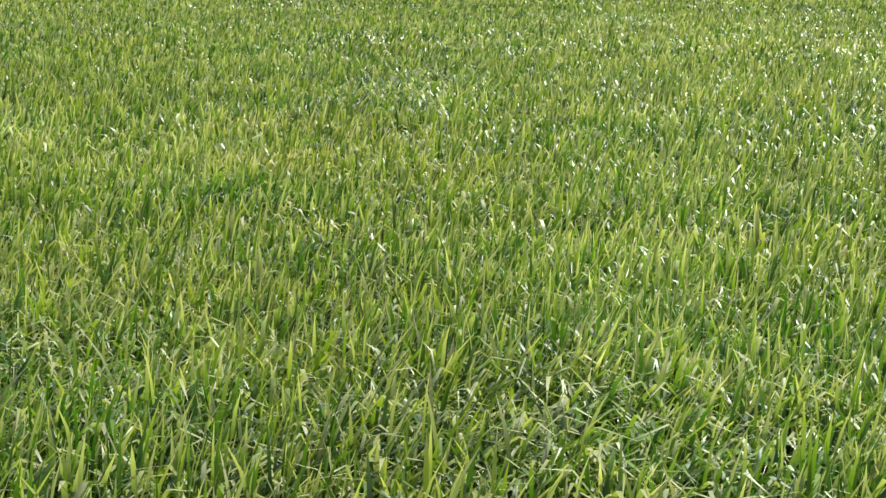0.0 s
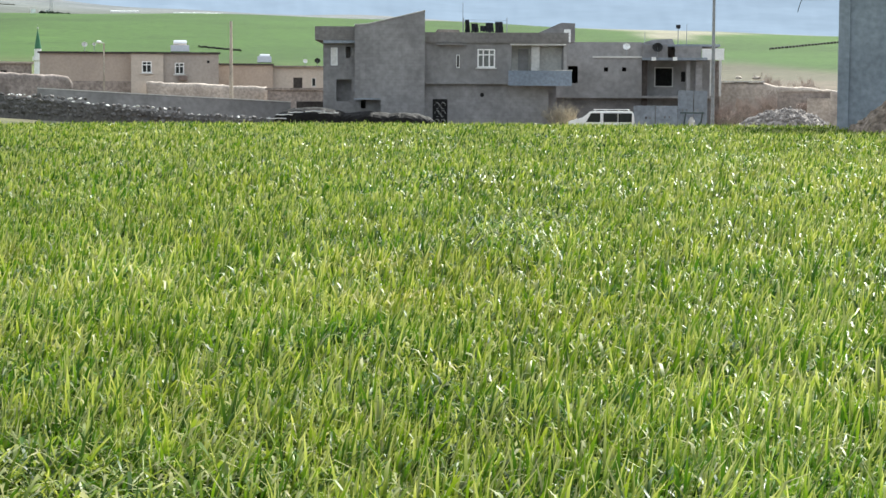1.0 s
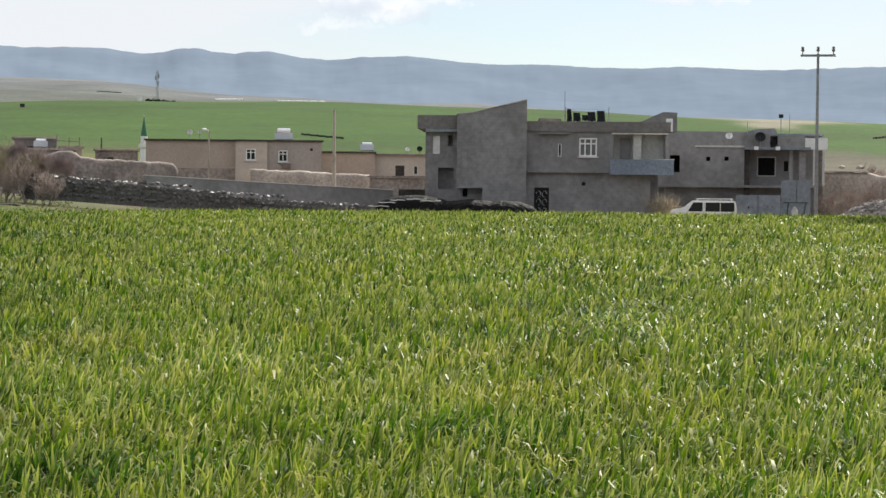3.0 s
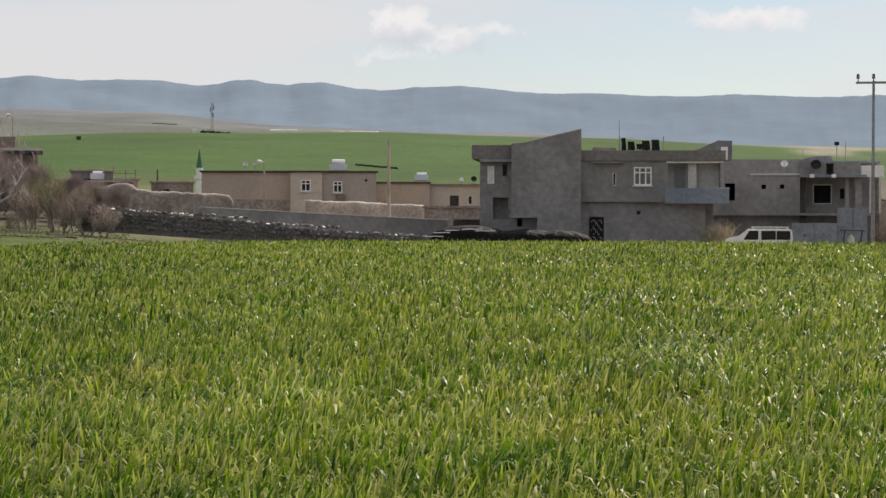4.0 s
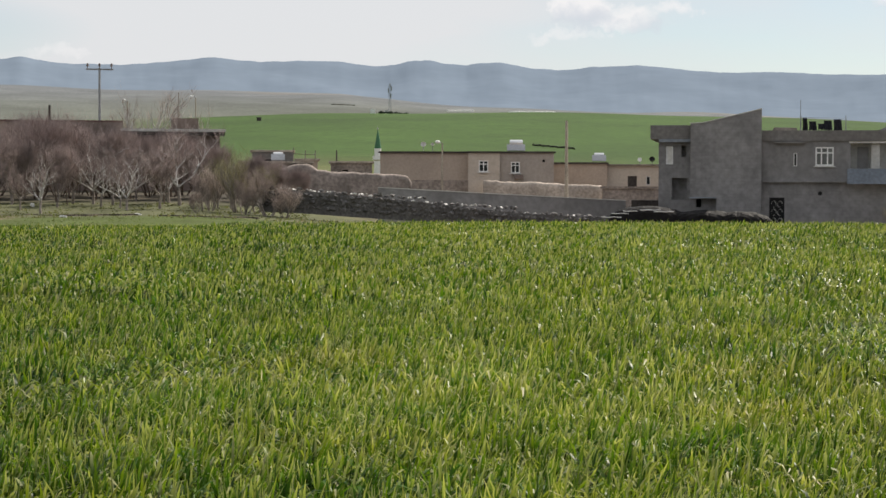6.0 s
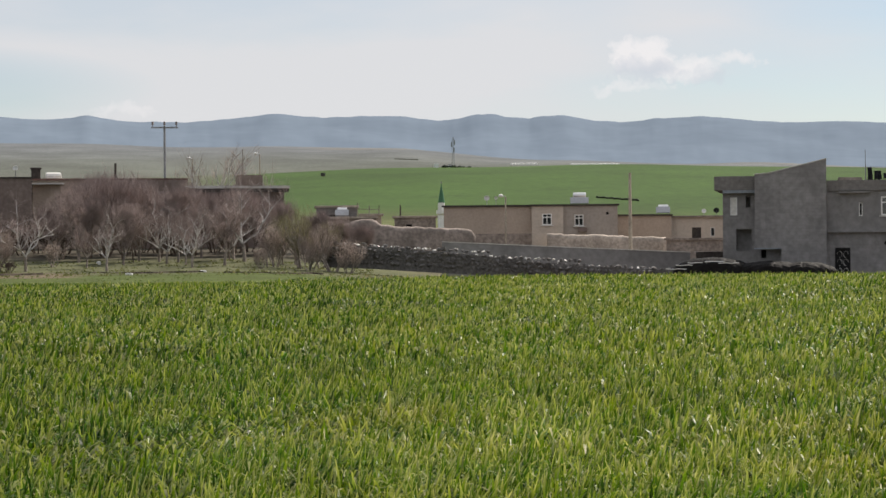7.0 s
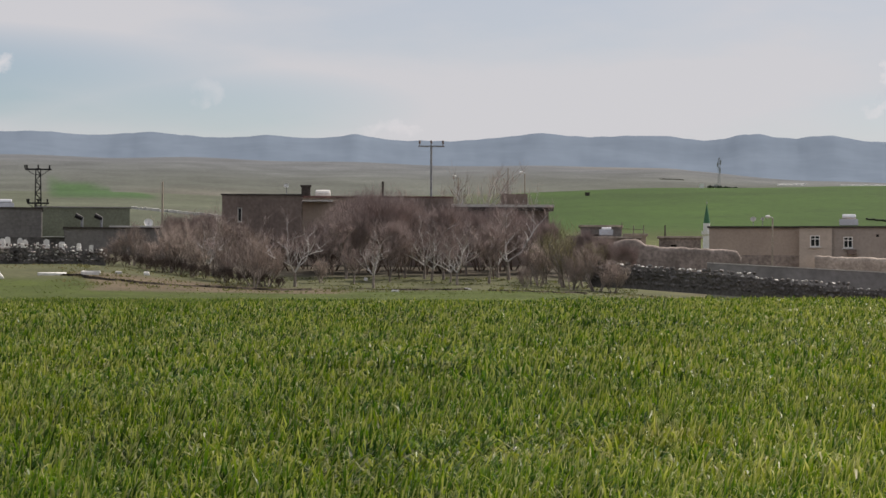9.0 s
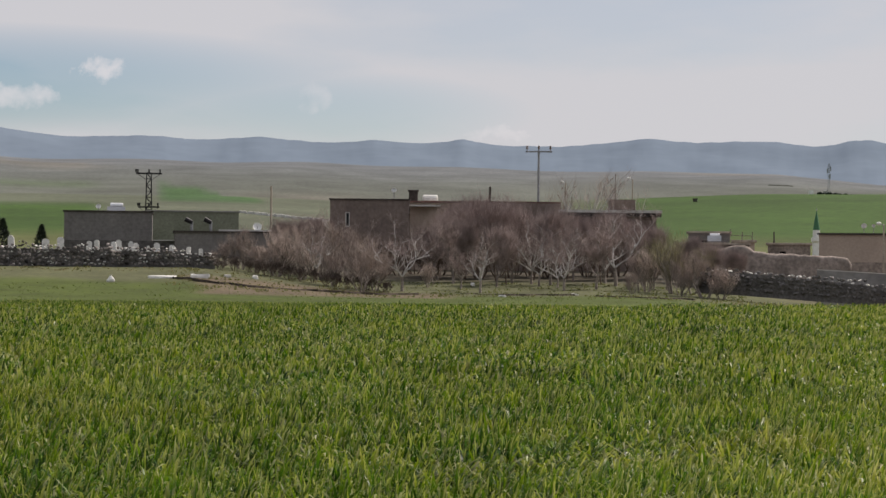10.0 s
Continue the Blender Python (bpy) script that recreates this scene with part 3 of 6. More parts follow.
    tc.blend_type = "MULTIPLY"
    tc.inputs[0].default_value = 1
    tc.inputs[2].default_value = (1.34, 1.5, 0.5, 1)
    L(dry.outputs[0], tc.inputs[1])
    L(tc.outputs[0], tr.inputs[0])
    mx = nt.nodes.new("ShaderNodeMixShader")
    mx.inputs[0].default_value = 0.35
    L(b.outputs[0], mx.inputs[1])
    L(tr.outputs[0], mx.inputs[2])
    L(mx.outputs[0], out.inputs[0])
    return m


def build_wheat():
    rng = np.random.default_rng(7)
    verts, tris, along, base = [], [], [], 0
    # inner and outer radius, blades per square metre, blade width, segments, first and last heading, height
    for r0, r1, dens, wide, seg, a0, a1, high in WHEAT:
        area = 0.5 * math.radians(a1 - a0) * (r1 * r1 - r0 * r0)
        n = int(area * dens)
        r = np.sqrt(rng.uniform(r0 * r0, r1 * r1, n))
        az = np.radians(rng.uniform(a0, a1, n))
        # the crop thins out into turf on the left
        thin = np.clip((r - 70) / 24, 0, 1) * np.clip((np.degrees(az) + 1) / 6, 0, 1)
        keep = (rng.uniform(0, 1, n) > thin) | (high < 1)
        r, az, n = r[keep], az[keep], int(keep.sum())
        if r1 < 15 and a1 < 90:
            keep = np.degrees(az) < np.interp(r, (4.4, 8, 9, 11, 13), (1, 5, 12, 18, 26))
            r, az, n = r[keep], az[keep], int(keep.sum())
        x, y = -r * np.sin(az), r * np.cos(az)
        # drilled clumps: pull blades towards tiller centres
        if r1 < 30:
            cx, cy = np.floor(x / 0.055) * 0.055, np.floor(y / 0.055) * 0.055
            hx, hy = np.sin(cx * 912.7 + cy * 317.3) * 0.5, np.sin(cx * 531.1 - cy * 733.9) * 0.5
            x, y = x * 0.6 + 0.4 * (cx + 0.0275 + hx * 0.03), y * 0.6 + 0.4 * (cy + 0.0275 + hy * 0.03)
        patch = np.sin(x * 0.55 + 1.3 * np.sin(y * 0.23)) * np.sin(y * 0.35 + 0.9 * np.sin(x * 0.4)) + 0.6 * np.sin(x * 1.9 + y * 0.7) * np.sin(y * 1.6 - x * 0.5)
        clump = np.sin(x * 17.0 + 2.0 * np.sin(y * 9.0)) * np.sin(y * 15.0 + 2.0 * np.sin(x * 11.0))
        length = rng.uniform(0.19, 0.36, n) * (1 + 0.13 * patch + 0.24 * clump) * high
        lodge = np.clip((patch - 0.45) / 0.7, 0, 1)        # patches laid over by wind
        turn = rng.uniform(0, 2 * math.pi, n)
        dx, dy = np.cos(turn) + 0.75, np.sin(turn) - 0.15       # the wind lays the tips over to one side
        turn = np.arctan2(dy, dx)
        dx, dy = np.cos(turn), np.sin(turn)
        # some blades stand; three in five arch over and hang
        arched = rng.uniform(0, 1, n) < 0.64 + 0.3 * lodge
        length = length * np.where(arched, 1.04, 1.0)
        lean = np.where(arched, np.abs(rng.normal(0.14, 0.22, n)), np.abs(rng.normal(0.08, 0.2, n))) + 0.18 * lodge
        droop = np.where(arched, rng.uniform(1.2, 3.0, n), rng.uniform(0.05, 0.6, n)) + 0.3 * lodge
        face = turn + rng.normal(0, 0.55, n)
        wx, wy = -np.sin(face), np.cos(face)
        twist = rng.normal(0, 0.7, n)
        w = wide * rng.uniform(0.6, 1.3, n) * np.where(arched, 1.15, 1.0)
        z0 = np.array([ground_z(a_, b_) for a_, b_ in zip(x, y)]) if r1 > 60 else np.zeros(n)
        px, py, pz, ang = x.copy(), y.copy(), z0 - 0.01, lean.copy()
        rows, step = [], length / seg
        bend = [((k + 1) / seg) ** 1.5 for k in range(seg)]
        for k in range(seg + 1):
            u = k / seg
            half = 0.5 * w * (0.7 + 0.6 * u if u < 0.5 else 1.0 - 0.35 * max(0.0, u - 0.6) / 0.4) * (1.0 if k < seg else 0.0)
            if k < seg:
                rows.append(np.stack([px - wx * half, py - wy * half, pz], 1))
                rows.append(np.stack([px + wx * half, py + wy * half, pz], 1))
                px, py, pz = px + dx * np.sin(ang) * step, py + dy * np.sin(ang) * step, pz + np.cos(ang) * step
                ang = ang + droop * bend[k] / max(1e-6, sum(bend[:seg - 1]))
                face = face + twist / seg
                wx, wy = -np.sin(face), np.cos(face)
            else:
                rows.append(np.stack([px, py, pz], 1))
        m = len(rows)
        verts.append(np.stack(rows, 1).reshape(-1, 3))
        low = 0.0 if r0 < 14 else 0.08 if r0 < 26 else 0.33 if r0 < 50 else 0.50      # far bands start higher on the painted gradient, so they come out brighter
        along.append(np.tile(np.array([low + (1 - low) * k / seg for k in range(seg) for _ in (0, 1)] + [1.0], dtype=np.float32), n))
        ids = base + np.arange(n)[:, None] * m
        for k in range(seg - 1):
            tris.append(ids + np.array([2 * k, 2 * k + 1, 2 * k + 3]))
            tris.append(ids + np.array([2 * k, 2 * k + 3, 2 * k + 2]))
        tris.append(ids + np.array([2 * seg - 2, 2 * seg - 1, 2 * seg]))
        base += n * m
    v, f = np.concatenate(verts).astype(np.float32), np.concatenate(tris).astype(np.int32)
    me = bpy.data.meshes.new("wheat")
    me.vertices.add(len(v))
    me.vertices.foreach_set("co", v.ravel())
    me.loops.add(f.size)
    me.loops.foreach_set("vertex_index", f.ravel())
    me.polygons.add(len(f))
    me.polygons.foreach_set("loop_start", np.arange(0, f.size, 3, dtype=np.int32))
    me.polygons.foreach_set("use_smooth", np.ones(len(f), dtype=bool))
    me.update(calc_edges=True)
    me.attributes.new("along", "FLOAT", "POINT").data.foreach_set("value", np.concatenate(along))
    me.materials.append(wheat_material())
    tagged(new("wheat", me), "dense young green wheat with glossy bent blades", "crop", kind="stuff")


WHEAT = ((4.4, 9.0, 1700, 0.0125, 4, -30, 6, 1), (9.0, 14.0, 950, 0.0150, 4, -30, 26, 1), (14.0, 26.0, 450, 0.0205, 3, -29, 26, 1),
         (26.0, 50.0, 132, 0.033, 3, -29, 26, 1), (50.0, 80.0, 52, 0.056, 2, -29, 26, 1), (80.0, 99.0, 46, 0.068, 2, -29, 14, 1), (66.0, 97.0, 44, 0.05, 1, 0, 26, 0.45),
         (0.4, 4.4, 200, 0.025, 2, -30, 330, 0.9), (4.4, 13.0, 62, 0.05, 2, 5, 331, 0.9))

build_wheat()


# ---- the grey two-storey house ----
def grey_house():
    h = thing("house", site(-11.0, 122), -0.85, "unfinished grey concrete-block house with two storeys and flat roof", "house")
    # right wing: ground floor, upper floor with balcony recess
    part("wall", wall(0.45, 8.17, 0, 0.25, -0.85, 2.4, [(1.0, 1.8, -0.85, 1.3), (3.9, 4.15, 1.5, 1.75)]), M_BLOCK, h)
    part("wall", wall(0.45, 9.3, 0.02, 0.27, 2.4, 4.86, [(3.72, 4.83, 3.32, 4.48), (2.4, 2.62, 3.3, 4.12), (5.85, 9.1, 3.0, 4.72)]), M_RENDER, h)
    part("wall", B(7.92, 8.17, 0.25, 9, -0.85, 2.4), M_BLOCK, h)
    part("wall", B(9.05, 9.3, 0.27, 9, 2.4, 4.86), M_BLOCK, h)
    part("wall", B(-5.92, 9.3, 9, 9.25, -0.85, 5.0), M_BLOCK, h)
    part("floor_slab", B(0.5, 9.28, 0.3, 8.98, 2.25, 2.45), M_CONC, h)
    part("ledge", B(0.5, 5.6, -0.3, -0.003, 2.30, 2.40), M_RENDER, h)
    part("parapet", B(0.45, 9.4, -0.12, 0.15, 4.86, 5.5), M_BLOCK2, h)
    part("roof", B(-5.9, 9.3, 0.15, 9.2, 4.8, 4.98), M_CONC, h)
    part("canopy", B(1.2, 3.05, -0.35, 0.016, 4.72, 4.80), M_RENDER, h)
    # balcony
    part("back_wall", B(5.6, 9.05, 1.0, 1.15, 2.45, 4.8), M_PALE, h)
    part("column", B(7.1, 7.62, 0.35, 0.8, 2.45, 4.8), M_PALE, h, "pale plastered column")
    part("lintel", B(5.75, 9.25, -0.05, 0.016, 4.72, 4.82), M_PALE, h)
    part("balcony_slab", B(5.6, 9.5, -0.95, 0.0, 2.26, 2.42), M_CONC, h)
    part("balcony_parapet", wall(5.62, 9.55, -0.98, -0.86, 2.2, 3.14), M_BLUE, h, "blue-grey painted balcony parapet")
    part("balcony_coping", B(8.3, 9.6, -1.0, -0.84, 3.14, 3.18), M_PALE, h)
    part("door", B(6.3, 6.95, 0.93, 0.99, 2.5, 4.5), M_RENDER, h)
    w = window(h, 3.72, 4.83, 3.32, 4.48, 0.05, 2, 4.12, 0.09, glass=M_PALEGLASS)
    part("window_sill", B(3.62, 4.93, -0.08, 0.04, 3.24, 3.32), M_PALE, w)
    window(h, 2.4, 2.62, 3.3, 4.12, 0.08, 0, 0, 0.05)
    # dark plug paints the shade inside the small round hole
    part("vent", T((4.02, 0.1, 1.62), (4.02, 0.3, 1.62), 0.13, 0.13, 10), M_DARK, h)
    # stair block with a raking top
    part("stair_block", prism([(-2.3, -0.85), (0.44, -0.85), (0.44, 6.79), (-3.1, 5.95), (-3.9, 5.9), (-3.9, 1.38), (-2.3, 1.38)], -0.7, 5.0), M_BLOCK, h)
    # the bay hangs over a recessed lower wall with a small opening
    part("wall", wall(-3.9, -2.3, 0.3, 0.55, -0.85, 1.38, [(-3.56, -3.25, 0.75, 1.25)]), M_BLOCK, h)
    # near-black backing stands in for shade behind the small opening
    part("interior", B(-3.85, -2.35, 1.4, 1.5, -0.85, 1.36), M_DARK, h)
    part("window_shutter", B(-3.55, -3.28, -0.73, -0.702, 2.55, 3.55), M_RENDER, h, "pale boarded narrow window")
    # pale strip paints the highlight along the raked top edge
    part("coping", prism([(-3.92, 5.905), (-3.1, 5.955), (0.46, 6.795), (0.46, 6.86), (-3.1, 6.01), (-3.92, 5.96)], -0.75, 0.2), M_PALE, h)
    part("ledge", B(-3.95, -2.3, -0.76, -0.703, 1.30, 1.38), M_CONC, h)
    # left wing, set back
    part("wall", wall(-5.92, -3.9, 0.6, 0.85, -0.85, 5.0, [(-5.46, -5.02, 3.42, 4.55), (-4.5, -4.2, 3.9, 4.6), (-5.1, -4.15, 1.2, 2.56)]), M_BLOCK, h)
    part("wall", B(-5.92, -5.67, 0.85, 9, -0.85, 5.0), M_BLOCK, h)
    part("back_wall", B(-5.6, -3.95, 1.3, 1.45, -0.85, 4.8), M_BLOCK, h)
    window(h, -5.46, -5.02, 3.42, 4.55, 0.66, 0, 0, 0.09)
    part("curtain", B(-5.4, -5.08, 0.69, 0.695, 3.5, 4.48), M_MARBLE, h, "white curtain behind the glass")
    part("parapet", wall(-6.42, -3.9, 0.2, 9.0, 5.0, 5.85), M_BLOCK2, h)
    # ornate gate
    g = part("gate", B(1.0, 1.8, 0.12, 0.18, -0.85, 1.3), M_IRON, h, "black wrought-iron gate with white scrolls")
    for s in (-1, 1):
        for zc in (0.95, 0.45, -0.1):
            bm = bmesh.new()
            pts = [(1.4 + s * (0.19 + 0.15 * math.cos(k * 0.7)), zc + 0.2 * math.sin(k * 0.7)) for k in range(8)]
            ring = []
            for x, z in pts:
                row = [bm.verts.new((x + a_, 0.08 + b_, z + a_)) for a_, b_ in ((0.016, 0), (0, 0.022), (-0.016, 0), (0, -0.022))]
                if ring:
                    for i in range(4):
                        bm.faces.new((ring[i], ring[(i + 1) % 4], row[(i + 1) % 4], row[i]))
                ring = row
            part("scroll", bm, M_PALE, g)
    part("gate_frame", wall(0.94, 1.86, -0.05, 0.0, -0.85, 1.36, [(1.03, 1.77, -0.84, 1.27)]), M_IRON, g)
    # roof stair house with a white door
    part("stair_house", prism([(7.5, 4.98), (10.0, 4.98), (10.0, 6.19), (9.1, 6.22), (7.5, 5.5)], 2.5, 5.0), M_BLOCK, h)
    part("door", B(9.3, 9.72, 2.42, 2.497, 4.98, 5.8), M_WHITE, h)
    part("roof_hump", prism([(0.9, 4.98), (2.8, 4.98), (2.6, 5.72), (1.2, 5.74)], 1.5, 4.5), M_MUD, h)


grey_house()


def clothes_line():
    c = thing("clothes_line", site(-11.0, 123.2), 4.98, "dark laundry hanging on a roof clothes line", "laundry")
    for x in (2.85, 5.6):
        part("post", T((x, 0, 4.98), (x, 0, 6.45), 0.03, 0.025), M_STEEL, c)
    part("line", T((2.85, 0, 6.35), (5.6, 0, 6.28), 0.012, 0.012, 4), M_STEEL, c)
    for x0, x1, z0, z1 in ((2.95, 3.25, 5.5, 6.32), (3.35, 3.8, 5.55, 6.1), (3.9, 4.3, 5.6, 5.95), (4.25, 4.75, 5.55, 6.15), (4.85, 5.35, 5.45, 6.22)):
        bm = bmesh.new()
        k, rows = 5, []
        for j in range(4):
            zz = z1 + (z0 - z1) * j / 3
            rows.append([(x0 + (x1 - x0) * i / k + 0.03 * math.sin(j + i), 0.03 * math.sin(i * 1.7 + j) * (j + 0.5), zz + 0.04 * math.sin(i * 2.3 + x0) * (j > 1)) for i in range(k + 1)])
        f = [[bm.verts.new((x, y - 0.012, z)) for x, y, z in row] for row in rows]
        b = [[bm.verts.new((x, y + 0.012, z)) for x, y, z in row] for row in rows]
        for j in range(3):
            for i in range(k):
                bm.faces.new((f[j][i], f[j + 1][i], f[j + 1][i + 1], f[j][i + 1]))
                bm.faces.new((b[j][i], b[j][i + 1], b[j + 1][i + 1], b[j + 1][i]))
        part("garment", bm, M_CLOTH, c)


clothes_line()


def antenna(m, zb, top, rods=3):
    an = thing("antenna", m, zb, "thin metal aerial mast on a flat roof", "antenna")
    part("mast", T((0, 0, zb), (0, 0, top), 0.025, 0.018, 5), M_STEEL, an)
    for k in range(rods):
        z = top - 0.15 - 0.2 * k
        part("rod", T((-0.3 + 0.05 * k, 0, z), (0.3 - 0.05 * k, 0, z), 0.012, 0.012, 4), M_STEEL, an)


antenna(site(-11.0, 124) @ pose(2.85, 0, 0), 4.98, 7.45, 0)


# ---- the low grey house with a porch ----
def porch_house():
    h = thing("house", site(-16.5, 135), -0.85, "unfinished grey block house with a deep porch", "house")
    part("wall", wall(-3.4, 2.46, 0, 0.25, 1.62, 5.28, [(-2.6, -1.93, 2.47, 3.64), (-0.13, 0.15, 3.27, 3.55), (1.11, 1.39, 3.28, 3.56)]), M_RENDER, h)
    part("wall", B(-3.4, 2.8, 0.6, 0.85, -0.85, 1.62), M_BLOCK, h)
    part("floor_slab", B(-3.5, 7.4, -0.1, 8, 1.45, 1.62), M_RENDER, h)
    part("wall", B(2.8, 7.2, 1.2, 1.45, -0.85, 1.45), M_BLOCK, h)
    part("wall", B(-3.4, -3.15, 0.25, 8, 1.62, 5.2), M_BLOCK, h)
    # near-black wall paints the darkness seen through the window holes
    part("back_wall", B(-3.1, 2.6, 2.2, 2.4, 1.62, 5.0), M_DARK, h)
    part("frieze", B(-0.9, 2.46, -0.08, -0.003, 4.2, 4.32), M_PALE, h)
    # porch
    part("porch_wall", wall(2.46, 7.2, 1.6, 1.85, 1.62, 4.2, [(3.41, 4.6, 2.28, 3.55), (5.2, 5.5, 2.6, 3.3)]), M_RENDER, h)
    # near-black backing, painted shade behind the porch openings
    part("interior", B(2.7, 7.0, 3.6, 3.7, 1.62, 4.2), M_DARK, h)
    # dark block added in the slot beside the porch, painting its shade
    part("pier", B(2.46, 2.85, 0.3, 1.6, -0.85, 4.2), M_DARKROOF, h)
    part("pier", B(6.15, 6.6, 0.1, 0.55, -0.85, 4.05), M_BLOCK, h)
    part("pier", B(5.5, 5.75, 0.1, 0.4, 1.62, 4.05), M_RENDER, h)
    part("window_frame", wall(3.36, 4.65, 1.52, 1.6, 2.23, 3.6, [(3.43, 4.58, 2.3, 3.53)]), M_PALE, h)
    part("porch_roof", B(2.46, 6.9, -0.5, 2.2, 4.05, 4.22), M_CONC, h)
    for x in (3.1, 4.55):
        part("beam_end", B(x, x + 0.3, -0.75, -0.5, 4.02, 4.26), M_WHITE, h, "whitewashed beam end")
    part("parapet", B(2.46, 4.2, -0.2, 0.05, 4.22, 5.12), M_BLOCK, h)
    part("parapet", B(4.7, 6.5, -0.2, 0.05, 4.22, 5.0), M_BLOCK, h)
    part("roof", B(-3.4, 7.8, 0.25, 8, 5.0, 5.15), M_CONC, h)
    part("wall", B(2.5, 6.5, 3.8, 4.0, 4.22, 5.0), M_BLOCK, h)
    part("ramp", prism([(2.0, 5.15), (4.8, 5.15), (4.6, 5.6), (3.3, 5.55)], 3, 5), M_BLOCK, h)
    part("whitewashed_parapet", B(6.55, 8.05, -0.1, 0.2, 4.08, 4.85), M_WHITE, h, "whitewashed corner parapet")
    for x in (7.1, 7.72):
        part("post", B(x, x + 0.16, -0.05, 0.1, 1.62, 4.08), M_PALE, h)
    part("wall", B(6.6, 8.0, 4.0, 4.2, -0.85, 4.1), M_MUD, h)


porch_house()


def yard_panel(m, x0, x1, z1, holes):
    bm = wall(x0, x1, 0, 0.18, -0.85, z1, [(x - 0.05, x + 0.05, z - 0.08, z + 0.08) for x, z in holes])
    return solo("yard_wall", bm, M_CONC, m, "grey precast concrete yard wall panel", "wall", "yard wall panels", zb=-0.85)


YARD = site(-17.5, 126)
yard_panel(YARD, -0.4, 0.98, 0.98, [(0.4, 0.2), (0.65, 0.2)])
yard_panel(YARD @ pose(0, -0.1, 0), 1.02, 2.4, 0.98, [(1.6, 0.25), (1.9, 0.25)])
yard_panel(YARD @ pose(0, 0.4, 0), 2.44, 3.4, 1.97, [(2.75, 0.7), (3.0, 0.7)])
yard_panel(YARD @ pose(0, 0.45, 0), 3.45, 4.3, 1.95, [(3.7, 0.7)])


def cart():
    c = thing("hand_cart", site(-19.0, 124), -0.8, "dark painted steel frame cart by the yard wall", "cart")
    for x in (-0.55, 0.5):
        part("leg", T((x, 0, -0.8), (x + 0.18, 0, 0.55), 0.05, 0.05), M_TEAL, c)
    part("deck", B(-0.7, 0.8, -0.3, 0.3, 0.5, 0.6), M_TEAL, c)
    part("sack", lathe([(0.05, -0.6), (0.2, -0.5), (0.22, 0.0), (0.08, 0.3)], 8), M_PALE, c)


cart()


# ---- white van behind the crest ----
def van():
    v = thing("van", site(-16.45, 117), -0.8, "old white van with a roof rack seen from its side", "van")
    G = -0.8
    bm = prism([(-2.4, G + 0.35), (2.05, G + 0.35), (2.1, G + 1.0), (2.02, G + 1.52), (1.9, G + 1.58), (-0.95, G + 1.58), (-1.45, G + 1.12), (-2.3, G + 0.98), (-2.45, G + 0.8)], -0.85, 0.85)
    bmesh.ops.bevel(bm, geom=[e_ for e_ in bm.edges], offset=0.05, segments=2, affect="EDGES")
    body = part("body", bm, M_VAN, v)
    for x0, x1 in ((-0.85, -0.22), (-0.02, 0.95), (1.0, 1.92)):
        part("side_window", prism([(x0 - (0.36 if x0 < -0.5 else 0), G + 0.9), (x1, G + 0.9), (x1, G + 1.47), (x0, G + 1.47)], -0.862, -0.845), M_GLASSY, body)
    part("windscreen", prism([(-1.42, G + 1.14), (-1.36, G + 1.14), (-0.98, G + 1.54), (-1.03, G + 1.54)], -0.72, 0.72), M_GLASSY, body)
    part("headlight", B(-2.47, -2.38, -0.78, -0.5, G + 0.72, G + 0.9), M_CHROME, body)
    part("door_seam", B(-0.12, -0.105, -0.856, -0.848, G + 0.4, G + 1.5), M_DARK, body)
    part("bumper", B(-2.55, -2.4, -0.8, 0.8, G + 0.35, G + 0.52), M_RUBBER, v)
    rack = part("roof_rack", B(-0.7, 1.8, -0.72, -0.68, G + 1.68, G + 1.72), M_VAN, v)
    part("rail", B(-0.7, 1.8, 0.68, 0.72, G + 1.68, G + 1.72), M_VAN, rack)
    for x in (-0.6, 0.2, 1.0, 1.7):
        part("bar", B(x, x + 0.05, -0.7, 0.7, G + 1.58, G + 1.7), M_VAN, rack)
    for x in (-1.55, 1.35):
        for y in (-0.88, 0.7):
            w = part("wheel", T((x, y, G + 0.32), (x, y + 0.18, G + 0.32), 0.32, 0.32, 16), M_RUBBER, v)
            part("rim", T((x, y - 0.01, G + 0.32), (x, y + 0.19, G + 0.32), 0.18, 0.18, 12), M_STEEL, w)
    v.scale = (0.87, 0.87, 0.93)


van()


